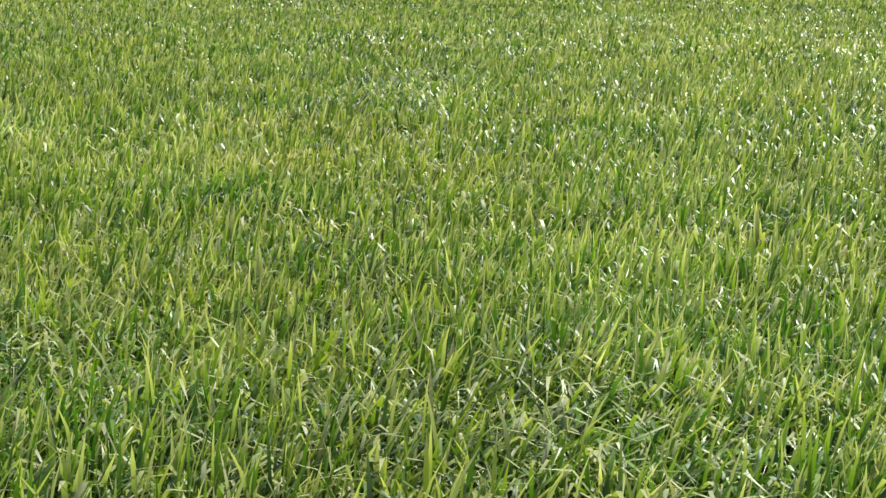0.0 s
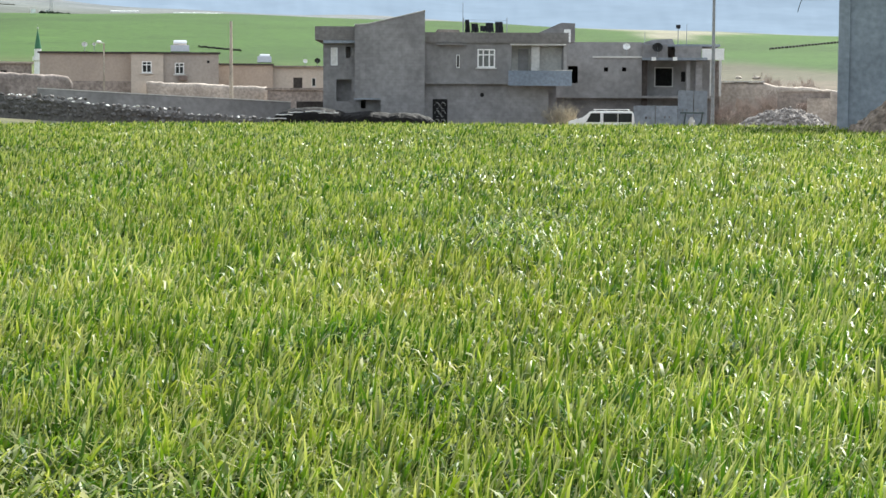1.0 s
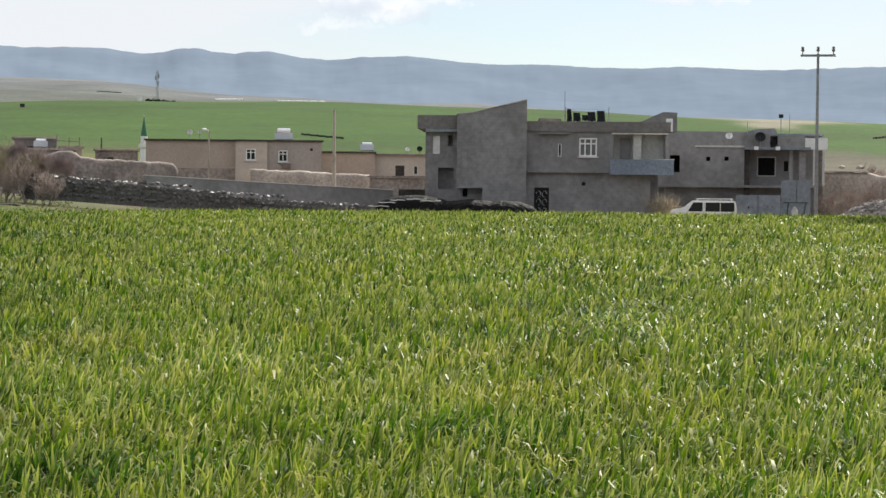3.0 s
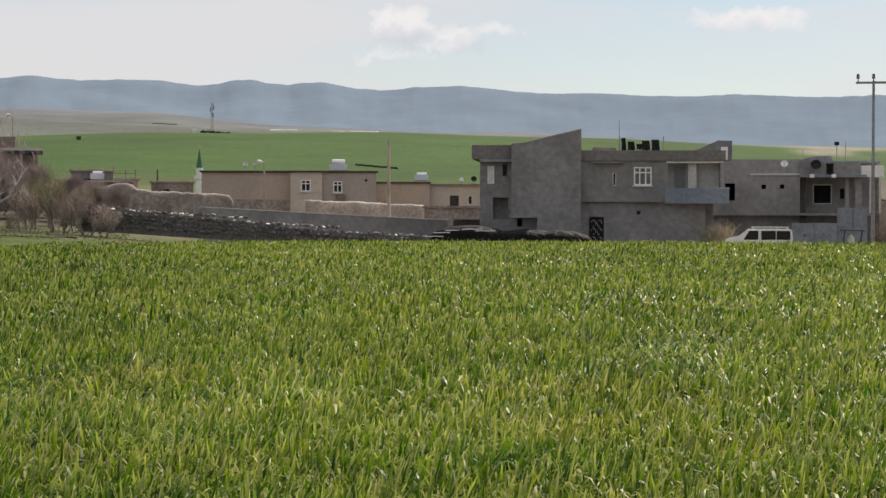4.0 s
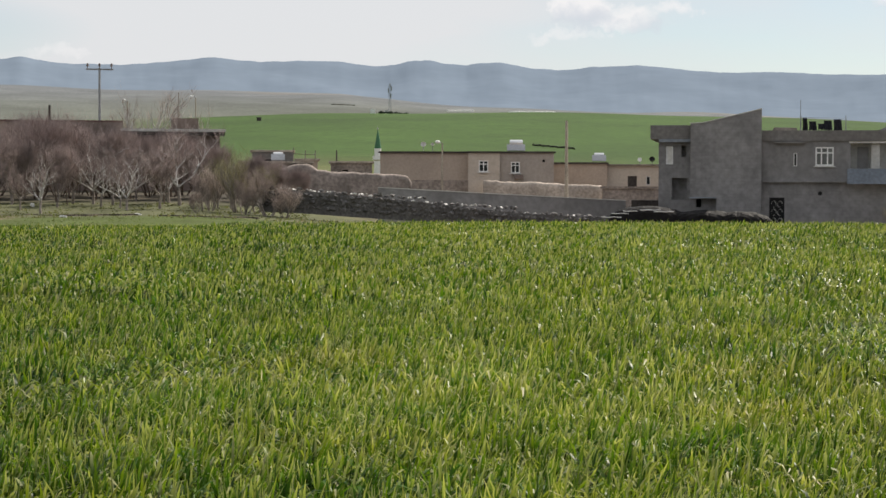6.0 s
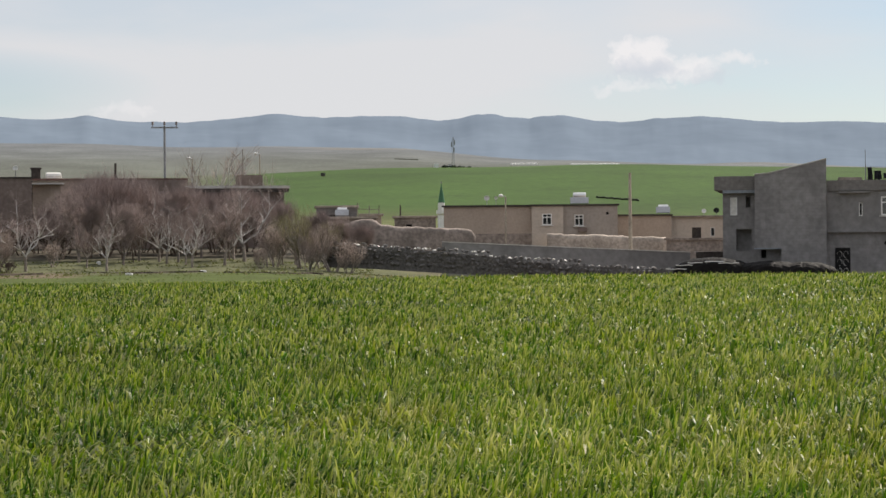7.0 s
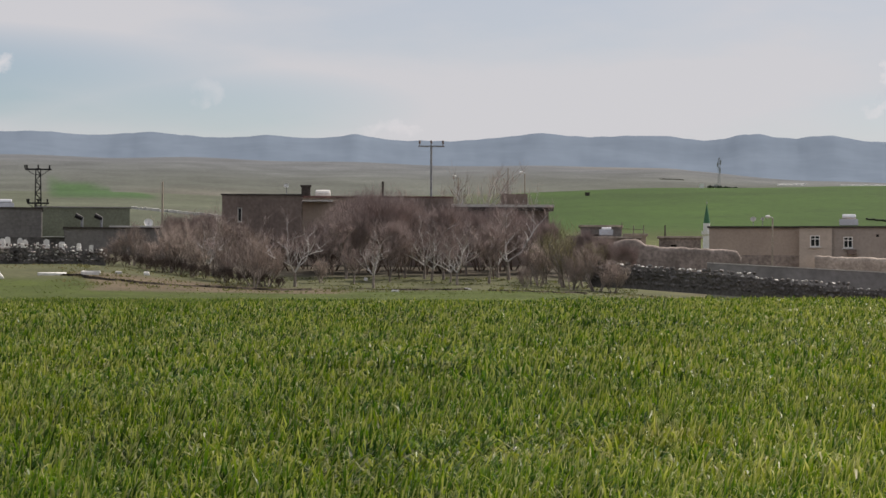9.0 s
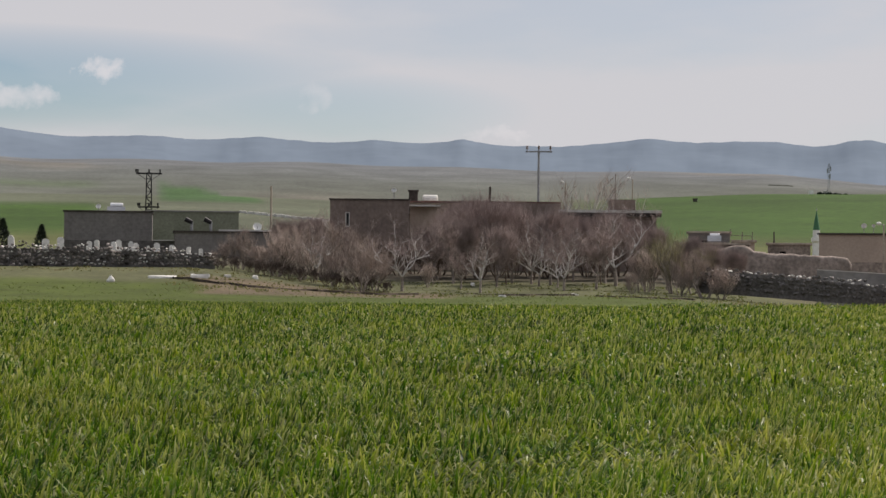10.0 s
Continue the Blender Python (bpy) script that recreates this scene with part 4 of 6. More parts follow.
# ---- concrete frame tower at the end of the lane ----
def tower_house():
    h = thing("house", site(-23.5, 90, 0, -8), -0.6, "tall raw concrete-frame building with a red-brown brick bay", "house")
    for x in (-0.55, 4.2, 9.0):
        part("column", B(x, x + 0.5, 0, 0.5, -0.6, 12.2), M_CONC, h)
        part("column", B(x, x + 0.5, 7.5, 8.0, -0.6, 12.2), M_CONC, h)
    for z0, z1 in ((-0.6, 2.9), (3.15, 6.1), (6.6, 9.0), (9.3, 12.0)):
        part("wall", B(-0.05, 4.2, 0.12, 0.32, z0, z1), M_CONC, h)
        part("wall", B(4.7, 9.0, 0.12, 0.32, z0, z1), M_CONC, h)
        part("wall", B(-0.45, -0.2, 0.5, 7.5, z0, z1), M_CONC, h)
    part("floor_slab", B(-0.54, 9.49, 0.1, 7.98, 2.9, 3.15), M_CONC, h)
    part("floor_slab", B(-0.6, 9.55, -0.06, 8.05, 9.0, 9.3), M_CONC, h)
    part("floor_slab", B(-3.0, -0.58, -0.04, 5.05, 6.2, 6.6), M_RENDER, h)
    part("floor_slab", B(-0.54, 9.49, 0.06, 7.98, 6.12, 6.6), M_CONC, h)
    part("roof", B(-0.6, 9.55, -0.1, 8.1, 12.0, 12.25), M_CONC, h)
    part("bay_wall", B(-2.97, -0.58, 0.0, 0.2, 6.6, 7.86), M_REDBR, h, "red-brown brick bay wall")
    part("bay_wall", B(-2.97, -2.77, 0.2, 5.0, 6.6, 7.86), M_REDBR, h)
    part("bay_coping", B(-3.0, -0.56, -0.03, 0.23, 7.86, 7.9), M_PALE, h)
    bm = bmesh.new()
    pts = [(-2.25, 0.1, 6.2), (-2.26, 0.1, 5.95), (-2.33, 0.1, 5.75), (-2.38, 0.1, 5.6), (-2.42, 0.1, 5.42)]
    for p, q in zip(pts, pts[1:]):
        tube(bm, p, q, 0.018, 0.018, 4)
    part("hanging_cable", bm, M_DARK, h)


tower_house()


# ---- poles ----
def power_pole(m, zb, top, arm, radius=0.13, mat=None, label="steel power pole with a cross-arm and three insulators"):
    p = thing("power_pole", m, zb, label, "power pole")
    part("shaft", T((0, 0, zb), (0, 0, top), radius, radius * 0.62, 8), mat or M_STEEL, p)
    if arm:
        a_ = part("cross_arm", B(-arm, arm, -0.06, 0.06, top - 0.16, top - 0.04), mat or M_STEEL, p)
        for x in (-arm * 0.88, 0, arm * 0.88):
            bm = lathe([(0.03, top - 0.04), (0.03, top + 0.12), (0.1, top + 0.14), (0.09, top + 0.24), (0.05, top + 0.28), (0.1, top + 0.3), (0.06, top + 0.4)], 8)
            bmesh.ops.translate(bm, verts=bm.verts, vec=(x, 0, 0))
            part("insulator", bm, M_BROWNBR, a_)
    return p


power_pole(site(-19.5, 112) @ pose(0.2, 0, 0), -0.8, 9.05, 0.97, 0.115)
power_pole(site(8.0, 165) @ pose(-0.18, 0, 0), 1.5, 11.9, 1.12, 0.14)
power_pole(site(-5.6, 150) @ pose(-0.11, 0, 0), 0.3, 7.15, 0, 0.16, M_WOODP, "bare wooden pole beside a low yard wall")
power_pole(site(15.91, 190) @ pose(0, 0, 0), 3.0, 9.7, 0, 0.14, M_WOODP, "weathered wooden pole on a rise")


def street_lamp(m, zb, top):
    p = thing("street_lamp", m, zb, "thin pale lamp post with a small round lamp head", "street lamp")
    part("shaft", T((0, 0, zb), (0.02, 0, top), 0.09, 0.06, 6), M_WOODP, p)
    part("arm", T((0.02, 0, top), (-0.3, 0, top + 0.12), 0.03, 0.03, 5), M_STEEL, p)
    bm = bmesh.new()
    bmesh.ops.create_uvsphere(bm, u_segments=10, v_segments=6, radius=0.16, matrix=Matrix.Translation((-0.35, 0, top + 0.1)) @ Matrix.Diagonal((1.3, 1, 0.8, 1)))
    part("lamp_head", bm, M_WHITE, p)


street_lamp(site(-2.0, 150) @ pose(-0.26, 0, 0), 0.6, 5.4)


def lattice_pylon(m, zb, top):
    p = thing("pylon", m, zb, "dark steel lattice pylon with two cross-arms", "pylon")
    for sx in (-1, 1):
        for sy in (-1, 1):
            part("leg", T((sx * 0.34, sy * 0.34, zb), (sx * 0.2, sy * 0.2, top), 0.06, 0.05, 5), M_IRON, p)
    n = 13
    for k in range(n):
        z0, z1 = zb + (top - zb) * k / n, zb + (top - zb) * (k + 1) / n
        w0, w1 = 0.34 - 0.14 * k / n, 0.34 - 0.14 * (k + 1) / n
        for sy in (-1, 1):
            s = 1 if k % 2 else -1
            part("brace", T((-s * w0, sy * w0, z0), (s * w1, sy * w1, z1), 0.05, 0.05, 4), M_IRON, p)
            part("rung", T((-w1, sy * w1, z1), (w1, sy * w1, z1), 0.03, 0.03, 4), M_IRON, p)
    for z, a_ in ((top, 1.15), (top - 3.0, 0.95)):
        c = part("cross_arm", B(-a_, a_, -0.08, 0.08, z - 0.14, z), M_IRON, p)
        for x in (-a_, -a_ * 0.85, 0, a_ * 0.85):
            part("insulator", T((x, 0, z), (x, 0, z + 0.3), 0.06, 0.09, 6), M_IRON, c)
        for s in (-1, 1):
            part("stay", T((s * a_ * 0.85, 0, z - 0.12), (s * 0.2, 0, z - 0.65), 0.03, 0.03, 4), M_IRON, c)


lattice_pylon(site(19.47, 176), 3.0, 10.14)


def radio_tower():
    m = site(-0.42, 860)
    zb = ground_z(m.translation.x, m.translation.y)
    top = 49.4
    p = thing("radio_mast", m, zb, "distant lattice telephone mast on a green hilltop", "mast")
    for s in (-1, 1):
        part("leg", T((s * 0.6, 0, zb - 1), (s * 0.25, 0, top), 0.11, 0.09, 4), M_STEEL, p)
    part("leg", T((0, 0.6, zb - 1), (0, 0.25, top), 0.11, 0.09, 4), M_STEEL, p)
    for k in range(8):
        z = zb + (top - zb) * k / 8
        part("brace", T(((-1) ** k * 0.7, 0, z), (-(-1) ** k * 0.6, 0, z + 1.7), 0.06, 0.06, 4), M_STEEL, p)
    for x, z in ((0.6, top - 2.2), (-0.6, top - 3.2), (0.4, top - 5.5)):
        part("panel", B(x - 0.3, x + 0.3, -0.5, -0.2, z - 1.0, z + 1.0), M_STEEL, p)
    solo("equipment_hut", B(-8.6, -6.4, -1, 2, zb - 2, zb + 1.7), M_WHITE, m, "small white hut beside the hilltop mast", "hut", zb=zb - 2)
    solo("equipment_hut", B(-2.4, -0.4, -1.5, 1, zb - 2, zb + 1.5), M_PALE, m, "small pale hut at the foot of the mast", "hut", zb=zb - 2)
    bm = bmesh.new()
    for k in range(22):
        x = -4.5 + 15.5 * k / 21
        zc = zb + 0.3 - 0.09 * max(0, x) + 0.2 * math.sin(k * 2.1)
        bmesh.ops.create_icosphere(bm, subdivisions=1, radius=0.55 + 0.2 * math.sin(k * 1.3), matrix=Matrix.Translation((x, -2, zc)) @ Matrix.Diagonal((1.3, 1, 1, 1)))
    solo("hedge", bm, M_CONIFER, m, "dark scrub along the hilltop track", "hedge", zb=zb - 1)


radio_tower()


def hill_spot(az, el, r=300.0):
    """The place on the long rise that is seen at that heading and height angle."""
    while r < 2300:
        x, y = -r * math.sin(radians(az)), r * math.cos(radians(az))
        z = ground_z(x, y)
        if math.degrees(math.atan2(z - 1.6, r)) >= el:
            break
        r += 4
    return Vector((x, y, z))


def hill_wall(a0, e0, a1, e1, high, mat, name, label, category, rough=0.0, start=300.0):
    n, bm, prev = 70, bmesh.new(), None
    p0 = hill_spot(a0, e0, start)
    rnd = random.Random(3)
    for k in range(n + 1):
        p = hill_spot(a0 + (a1 - a0) * k / n, e0 + (e1 - e0) * k / n, start) - p0
        h = high * (1 + rnd.uniform(-rough, rough))
        w = p0.normalized() * high * 0.6
        ring = [bm.verts.new(p - w + Vector((0, 0, -1.2))), bm.verts.new(p - w * 0.7 + Vector((0, 0, h * 0.9))), bm.verts.new(p + w * 0.7 + Vector((0, 0, h))), bm.verts.new(p + w + Vector((0, 0, -1.2)))]
        if prev:
            for i in range(3):
                bm.faces.new((prev[i], prev[i + 1], ring[i + 1], ring[i]))
        prev = ring
    ob = solo(name, bm, mat, Matrix.Translation(p0), label, category)


hill_wall(16.75, 1.62, 14.0, 1.36, 0.75, M_PALE, "field_wall", "low pale wall running down a far slope", "wall", 0.3)
hill_wall(-4.6, 1.36, -5.85, 1.25, 0.5, M_HEDGE2, "hedge", "thin dark hedge across the green hill", "hedge", 0.15)
hill_wall(-21.2, 1.35, -23.4, 1.57, 0.65, M_HEDGE2, "hedge", "thin dark hedge across the green hill", "hedge", 0.12)
hill_wall(1.3, 2.55, 0.6, 2.52, 0.6, M_HEDGE, "hedge", "dark scrub line on the far plateau", "hedge", 0.5, 1100)
hill_wall(-2.1, 2.36, -2.9, 2.36, 1.3, M_WHITE, "field_wall", "far white strip of plastic greenhouses", "greenhouse", 0.2, 1100)
hill_wall(-3.9, 2.33, -5.3, 2.32, 1.2, M_WHITE, "field_wall", "far white strip of plastic greenhouses", "greenhouse", 0.2, 1100)

p = hill_spot(3.41, 2.06)
bm = B(-0.8, 0.8, -0.6, 0.6, -0.5, 1.1)
box(bm, -0.95, 0.95, -0.75, 0.75, 1.1, 1.25)
solo("field_hut", bm, M_DARKROOF, Matrix.Translation(p), "small dark hut at the edge of the green hill", "hut")


# ---- the tan houses of the village ----
def water_heater(m, zb, s=1.0, label="white roof water tank with a slanted solar panel"):
    p = thing("water_tank", m, zb, label, "water tank", "roof water tanks")
    bm = T((-0.55 * s, 0.15, zb + 0.85 * s), (0.55 * s, 0.15, zb + 0.85 * s), 0.24 * s, 0.24 * s, 14)
    bmesh.ops.bevel(bm, geom=list(bm.edges), offset=0.03, segments=1, affect="EDGES")
    part("tank", bm, M_CHROME, p)
    bm = prism([(-0.8 * s, zb + 0.1), (0.75 * s, zb + 0.1), (0.75 * s, zb + 0.16), (-0.8 * s, zb + 0.16)], -0.9, -0.05)
    bmesh.ops.rotate(bm, verts=bm.verts, cent=(0, -0.9, zb + 0.1), matrix=Matrix.Rotation(radians(38), 3, "X"))
    part("solar_panel", bm, M_PANEL, p)
    for x in (-0.6 * s, 0.6 * s):
        part("leg", T((x, 0.1, zb), (x, 0.15, zb + 0.7 * s), 0.03, 0.03, 4), M_STEEL, p)


def dish(m, zb, r=0.4, mat=None, label="round satellite dish on a short post"):
    p = thing("satellite_dish", m, zb, label, "satellite dish", "satellite dishes")
    part("post", T((0, 0, zb), (0, 0, zb + 0.55), 0.03, 0.03, 5), M_STEEL, p)
    prof = [(0.02, 0.0), (r * 0.5, 0.03), (r * 0.8, 0.09), (r, 0.15), (r, 0.17), (r * 0.8, 0.115), (r * 0.5, 0.055), (0.02, 0.025)]
    bm = lathe(prof, 16)
    bmesh.ops.rotate(bm, verts=bm.verts, cent=(0, 0, 0), matrix=Matrix.Rotation(radians(62), 3, "X") )
    bmesh.ops.translate(bm, verts=bm.verts, vec=(0, 0, zb + 0.6))
    d = part("reflector", bm, mat or M_WHITE, p)
    part("feed_arm", T((0, 0, zb + 0.45), (0, -0.4, zb + 0.7), 0.015, 0.015, 4), M_STEEL, d)


def tan_house():
    h = thing("house", site(-2.8, 165), 0.6, "long low tan-plastered village house with a flat dark-edged roof", "house")
    part("wall", B(-7.84, -0.33, 0.5, 0.8, 0.6, 5.0), M_TAN, h)
    part("wall", B(-7.84, -7.54, 0.8, 7, 0.6, 5.0), M_TAN, h)
    holes = [(0.53, 1.34, 3.36, 4.32)]
    part("wall", wall(-0.35, 2.31, -0.4, -0.1, 0.6, 5.0, holes), M_TAN2, h, "light tan plastered front")
    part("wall", B(-0.35, -0.05, -0.1, 0.5, 0.6, 5.0), M_TAN2, h)
    # right section stands in shade, painted by the greyer plaster
    part("wall", wall(2.31, 6.9, 0.0, 0.3, 0.6, 4.95, [(3.26, 4.02, 3.26, 4.22), (5.93, 6.15, 4.2, 4.42)]), M_TANSHADE, h)
    part("wall", B(6.6, 6.9, 0.3, 7, 0.6, 4.95), M_TAN2, h)
    part("wall", B(-7.84, 6.9, 7, 7.3, 0.6, 4.95), M_TAN, h)
    # near-black wall puts the room's shade behind the windows
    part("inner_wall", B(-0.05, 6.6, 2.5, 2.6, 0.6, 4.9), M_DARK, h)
    for x0, x1, y0 in ((-8.0, -0.3, 0.3), (-0.45, 2.35, -0.55), (2.2, 7.05, -0.15)):
        part("roof_edge", B(x0, x1, y0, y0 + 0.25, 4.95, 5.1), M_DARKROOF, h)
    part("roof", B(-7.9, 6.95, 0.55, 7.2, 4.96, 5.06), M_MUD, h)
    for x0, x1, z0, z1, y in ((0.53, 1.34, 3.36, 4.32, -0.38), (3.26, 4.02, 3.26, 4.22, 0.02)):
        w = window(h, x0, x1, z0, z1, y, 1, z0 + 0.66, 0.08)
        part("window_sill", B(x0 - 0.12, x1 + 0.12, y - 0.16, y - 0.03, z0 - 0.09, z0), M_PALE, w)
    part("plinth", B(-7.86, -0.36, 0.42, 0.497, 0.6, 2.6), M_MUD, h)


tan_house()
AC = site(-2.8, 165)
bm = B(3.55, 4.3, -0.42, -0.06, 2.75, 3.12, 0.02)
solo("air_conditioner", bm, M_BROWNBR, AC, "boxy air conditioner unit under a window", "air conditioner", zb=2.75)
water_heater(site(-2.8, 167) @ pose(3.75, 0, 0), 5.06, 1.0)
dish(site(-2.8, 167) @ pose(-4.2, 0, 0), 5.06, 0.24, M_PALE)
dish(site(-2.8, 166.5) @ pose(-3.4, 0, 0), 5.06, 0.16, M_PALE)


def low_tan_house():
    h = thing("house", site(-6.0, 172), 0.8, "low flat-roofed tan house behind yard walls", "house")
    part("wall", B(-2.6, 2.3, 0, 0.3, 0.8, 4.15), M_TAN, h)
    part("wall", wall(2.3, 6.9, 0.6, 0.9, 0.8, 4.0, [(4.1, 4.9, 1.4, 3.1), (5.7, 6.1, 2.3, 3.1)]), M_TAN2, h)
    part("inner_wall", B(2.5, 6.7, 1.6, 1.7, 0.8, 3.9), M_BROWNBR, h)
    part("door", B(4.1, 4.9, 0.7, 0.76, 1.4, 3.1), M_DARKROOF, h, "dark wooden door")
    window(h, 5.7, 6.1, 2.3, 3.1, 0.65, 0, 0, 0.07, M_PALE)
    part("roof_edge", B(-2.8, 2.4, -0.2, 5, 4.15, 4.3), M_DARKROOF, h)
    part("roof_edge", B(2.3, 7.1, 0.3, 5, 4.0, 4.14), M_MUD, h)
    part("wall", B(-2.6, 6.9, 5, 5.3, 0.8, 4.1), M_TAN, h)
    part("wall", B(-2.6, -2.3, 0.3, 5, 0.8, 4.1), M_TAN, h)


low_tan_house()
water_heater(site(-6.0, 174) @ pose(1.6, 0, 0), 4.3, 0.8)
dish(site(-6.0, 174.5) @ pose(5.2, 0, 0), 3.9, 0.2)
dish(site(-6.0, 174.5) @ pose(6.3, 0, 0), 3.95, 0.26, M_RUBBER, "dark satellite dish on a low tan roof")
dish(site(-16.5, 135) @ pose(1.4, -0.5, 0), 4.3, 0.25)
dish(site(-16.5, 134.4) @ pose(3.5, 0, 0), 4.24, 0.36, M_RUBBER, "dark round satellite dish on the porch roof")
antenna(site(-16.5, 139) @ pose(5.65, 0, 0), 5.15, 6.65, 0)
antenna(site(-16.5, 138) @ pose(2.7, 0, 0), 5.15, 6.1, 0)
p = thing("floodlight", site(-16.5, 139) @ pose(5.05, 0, 0), 5.15, "small dark floodlight on a roof post", "lamp")
part("post", T((0, 0, 5.15), (0, 0, 6.4), 0.03, 0.03, 5), M_STEEL, p)
part("head", B(-0.16, 0.16, -0.1, 0.1, 6.36, 6.62, 0.03), M_IRON, p)
for az, w in ((-20.34, 0.6), (-20.86, 0.75)):
    x, y = -345 * math.sin(radians(az)), 345 * math.cos(radians(az))
    bm = bmesh.new()
    bmesh.ops.create_icosphere(bm, subdivisions=2, radius=1.0)
    for v in bm.verts:
        v.co = Vector((v.co.x * w, v.co.y * w * 0.8, v.co.z * 0.36)) * (1 + 0.45 * noise.noise(v.co * 2.3 + Vector((az, 0, 0))))
    solo("boulder", bm, M_MUDTOP, pose(x, y, ground_z(x, y) + 0.2), "pale rounded boulder on the brown slope", "stone", "boulders")


def round_top_wall(name, m, pts, thick, zb, mat, label, cap=True, seed=1):
    """A clay wall along x with an uneven rounded top: (x, top) points."""
    rnd = random.Random(seed)
    bm = bmesh.new()
    xs = []
    x = pts[0][0]
    while x < pts[-1][0]:
        xs.append(x)
        x += 0.35
    xs.append(pts[-1][0])
    prev = None
    prof = ((0.5, 0.0), (0.52, 0.72), (0.46, 0.88), (0.28, 0.97), (0.0, 1.0), (-0.28, 0.97), (-0.46, 0.88), (-0.5, 0.0))
    for x in xs:
        t = float(np.interp(x, [p[0] for p in pts], [p[1] for p in pts])) + rnd.uniform(-0.05, 0.05)
        ring = []
        for w, f in prof:
            z = zb if f == 0 else t - (1 - f) * 1.6
            ring.append(bm.verts.new((x + rnd.uniform(-.03, .03), -w * thick + rnd.uniform(-.02, .02), z)))
        if prev:
            for i in range(len(ring) - 1):
                bm.faces.new((prev[i], prev[i + 1], ring[i + 1], ring[i]))
        else:
            bm.faces.new(ring)
        prev = ring
    bm.faces.new(prev[::-1])
    for f in bm.faces:
        f.smooth = True
    return solo(name, bm, mat, m, label, "wall", zb=zb)


round_top_wall("clay_wall", site(0.5, 150), [(-6.5, 3.3), (-5.0, 3.75), (-3.9, 3.78), (-3.3, 3.3), (-1.4, 3.18), (-0.2, 3.14), (0.9, 3.08), (3.3, 2.98), (3.7, 2.8), (3.95, 2.4)], 0.8, 0.4, M_MUD, "rounded clay-plastered yard wall")
round_top_wall("clay_wall", site(-4.0, 155), [(-2.4, 2.58), (2.0, 2.42), (7.0, 2.2)], 0.6, 0.5, M_MUDTOP, "dry clay yard wall with pale worn top", seed=3)
solo("yard_wall", wall(-8.2, -3.5, 0, 0.3, 0.4, 2.62), M_MUD, site(-4.0, 158), "brown plastered low yard wall", "wall", zb=0.4)
solo("yard_wall", wall(-3.6, -2.4, -0.2, 0.1, 0.4, 2.6), M_TAN2, site(-4.0, 156), "light tan yard wall stub", "wall", zb=0.4)
bm = wall(7.0, 12.6, 0, 0.3, 0.3, 1.95)
box(bm, 6.8, 12.7, -0.15, 0.4, 1.96, 2.12)
solo("yard_wall", bm, M_MUD, site(-4.0, 153), "brown yard wall with a dark flat coping", "wall", zb=0.3)
solo("grey_yard_wall", prism([(-10.2, -0.6), (6.33, -0.9), (6.33, 1.08), (-0.95, 1.44), (-10.2, 1.92)], 0, 0.25), M_RENDER, site(-4.5, 130), "long grey rendered yard wall stepping down the slope", "wall", zb=-0.6)
solo("wall_coping", prism([(-10.2, 1.925), (-0.95, 1.445), (6.35, 1.085), (6.35, 1.14), (-0.95, 1.5), (-10.2, 1.98)], -0.04, 0.29), M_PALE, site(-4.5, 130), "pale cement coping on a grey yard wall", "coping", zb=1.085)
solo("lean_to", B(-1.0, 2.4, 0, 4, -0.8, 1.15), M_DARKROOF, site(-7.9, 128), "low dark lean-to shed beside the grey house", "shed", zb=-0.8)

# low flat roofs further up the village
for az, r, x0, x1, z, mat in ((2.2, 175, -5.6, 0.9, 4.2, M_MUD), (0.9, 200, -1.6, 2.65, 4.6, M_MUD), (2.05, 186, -1.0, 1.0, 4.62, M_TAN), (3.2, 190, -1.5, 2.45, 5.5, M_BLOCK2)):
    h = thing("house", site(az, r), 1.5, "low flat-roofed village house of mud brick", "house")
    part("wall", wall(x0, x1, 0, 0.3, 1.5, z, [(x0 + 1.2, x0 + 1.8, z - 1.6, z - 0.7)]), mat, h)
    part("wall", B(x0, x0 + 0.3, 0.3, 6, 1.5, z), mat, h)
    part("wall", B(x1 - 0.3, x1, 0.3, 6, 1.5, z), mat, h)
    part("wall", B(x0, x1, 6, 6.3, 1.5, z), mat, h)
    # near-black inner wall, painted shade behind the opening
    part("inner_wall", B(x0 + 0.3, x1 - 0.3, 2, 2.1, 1.5, z), M_DARK, h)
    part("roof", B(x0 - 0.2, x1 + 0.2, -0.25, 6.4, z, z + 0.18), M_MUDTOP, h)
water_heater(site(2.9, 178), 4.38, 0.8)
power_pole(site(1.18, 205), 2.0, 6.0, 0, 0.12, M_DARKROOF, "short dark wooden post above flat roofs")

p = thing("roof_fence", site(2.14, 184), 4.6, "rough wooden posts and rail above a flat mud roof", "fence")
for x in (-1.02, 0.1, 1.03):
    part("post", T((x, 0, 4.6), (x + 0.04, 0, 5.8 - 0.25 * (x > 0)), 0.05, 0.04, 6), M_BARK3, p)
part("rail", T((-1.05, -0.06, 5.22), (1.06, -0.06, 5.14), 0.035, 0.03, 5), M_BARK3, p)


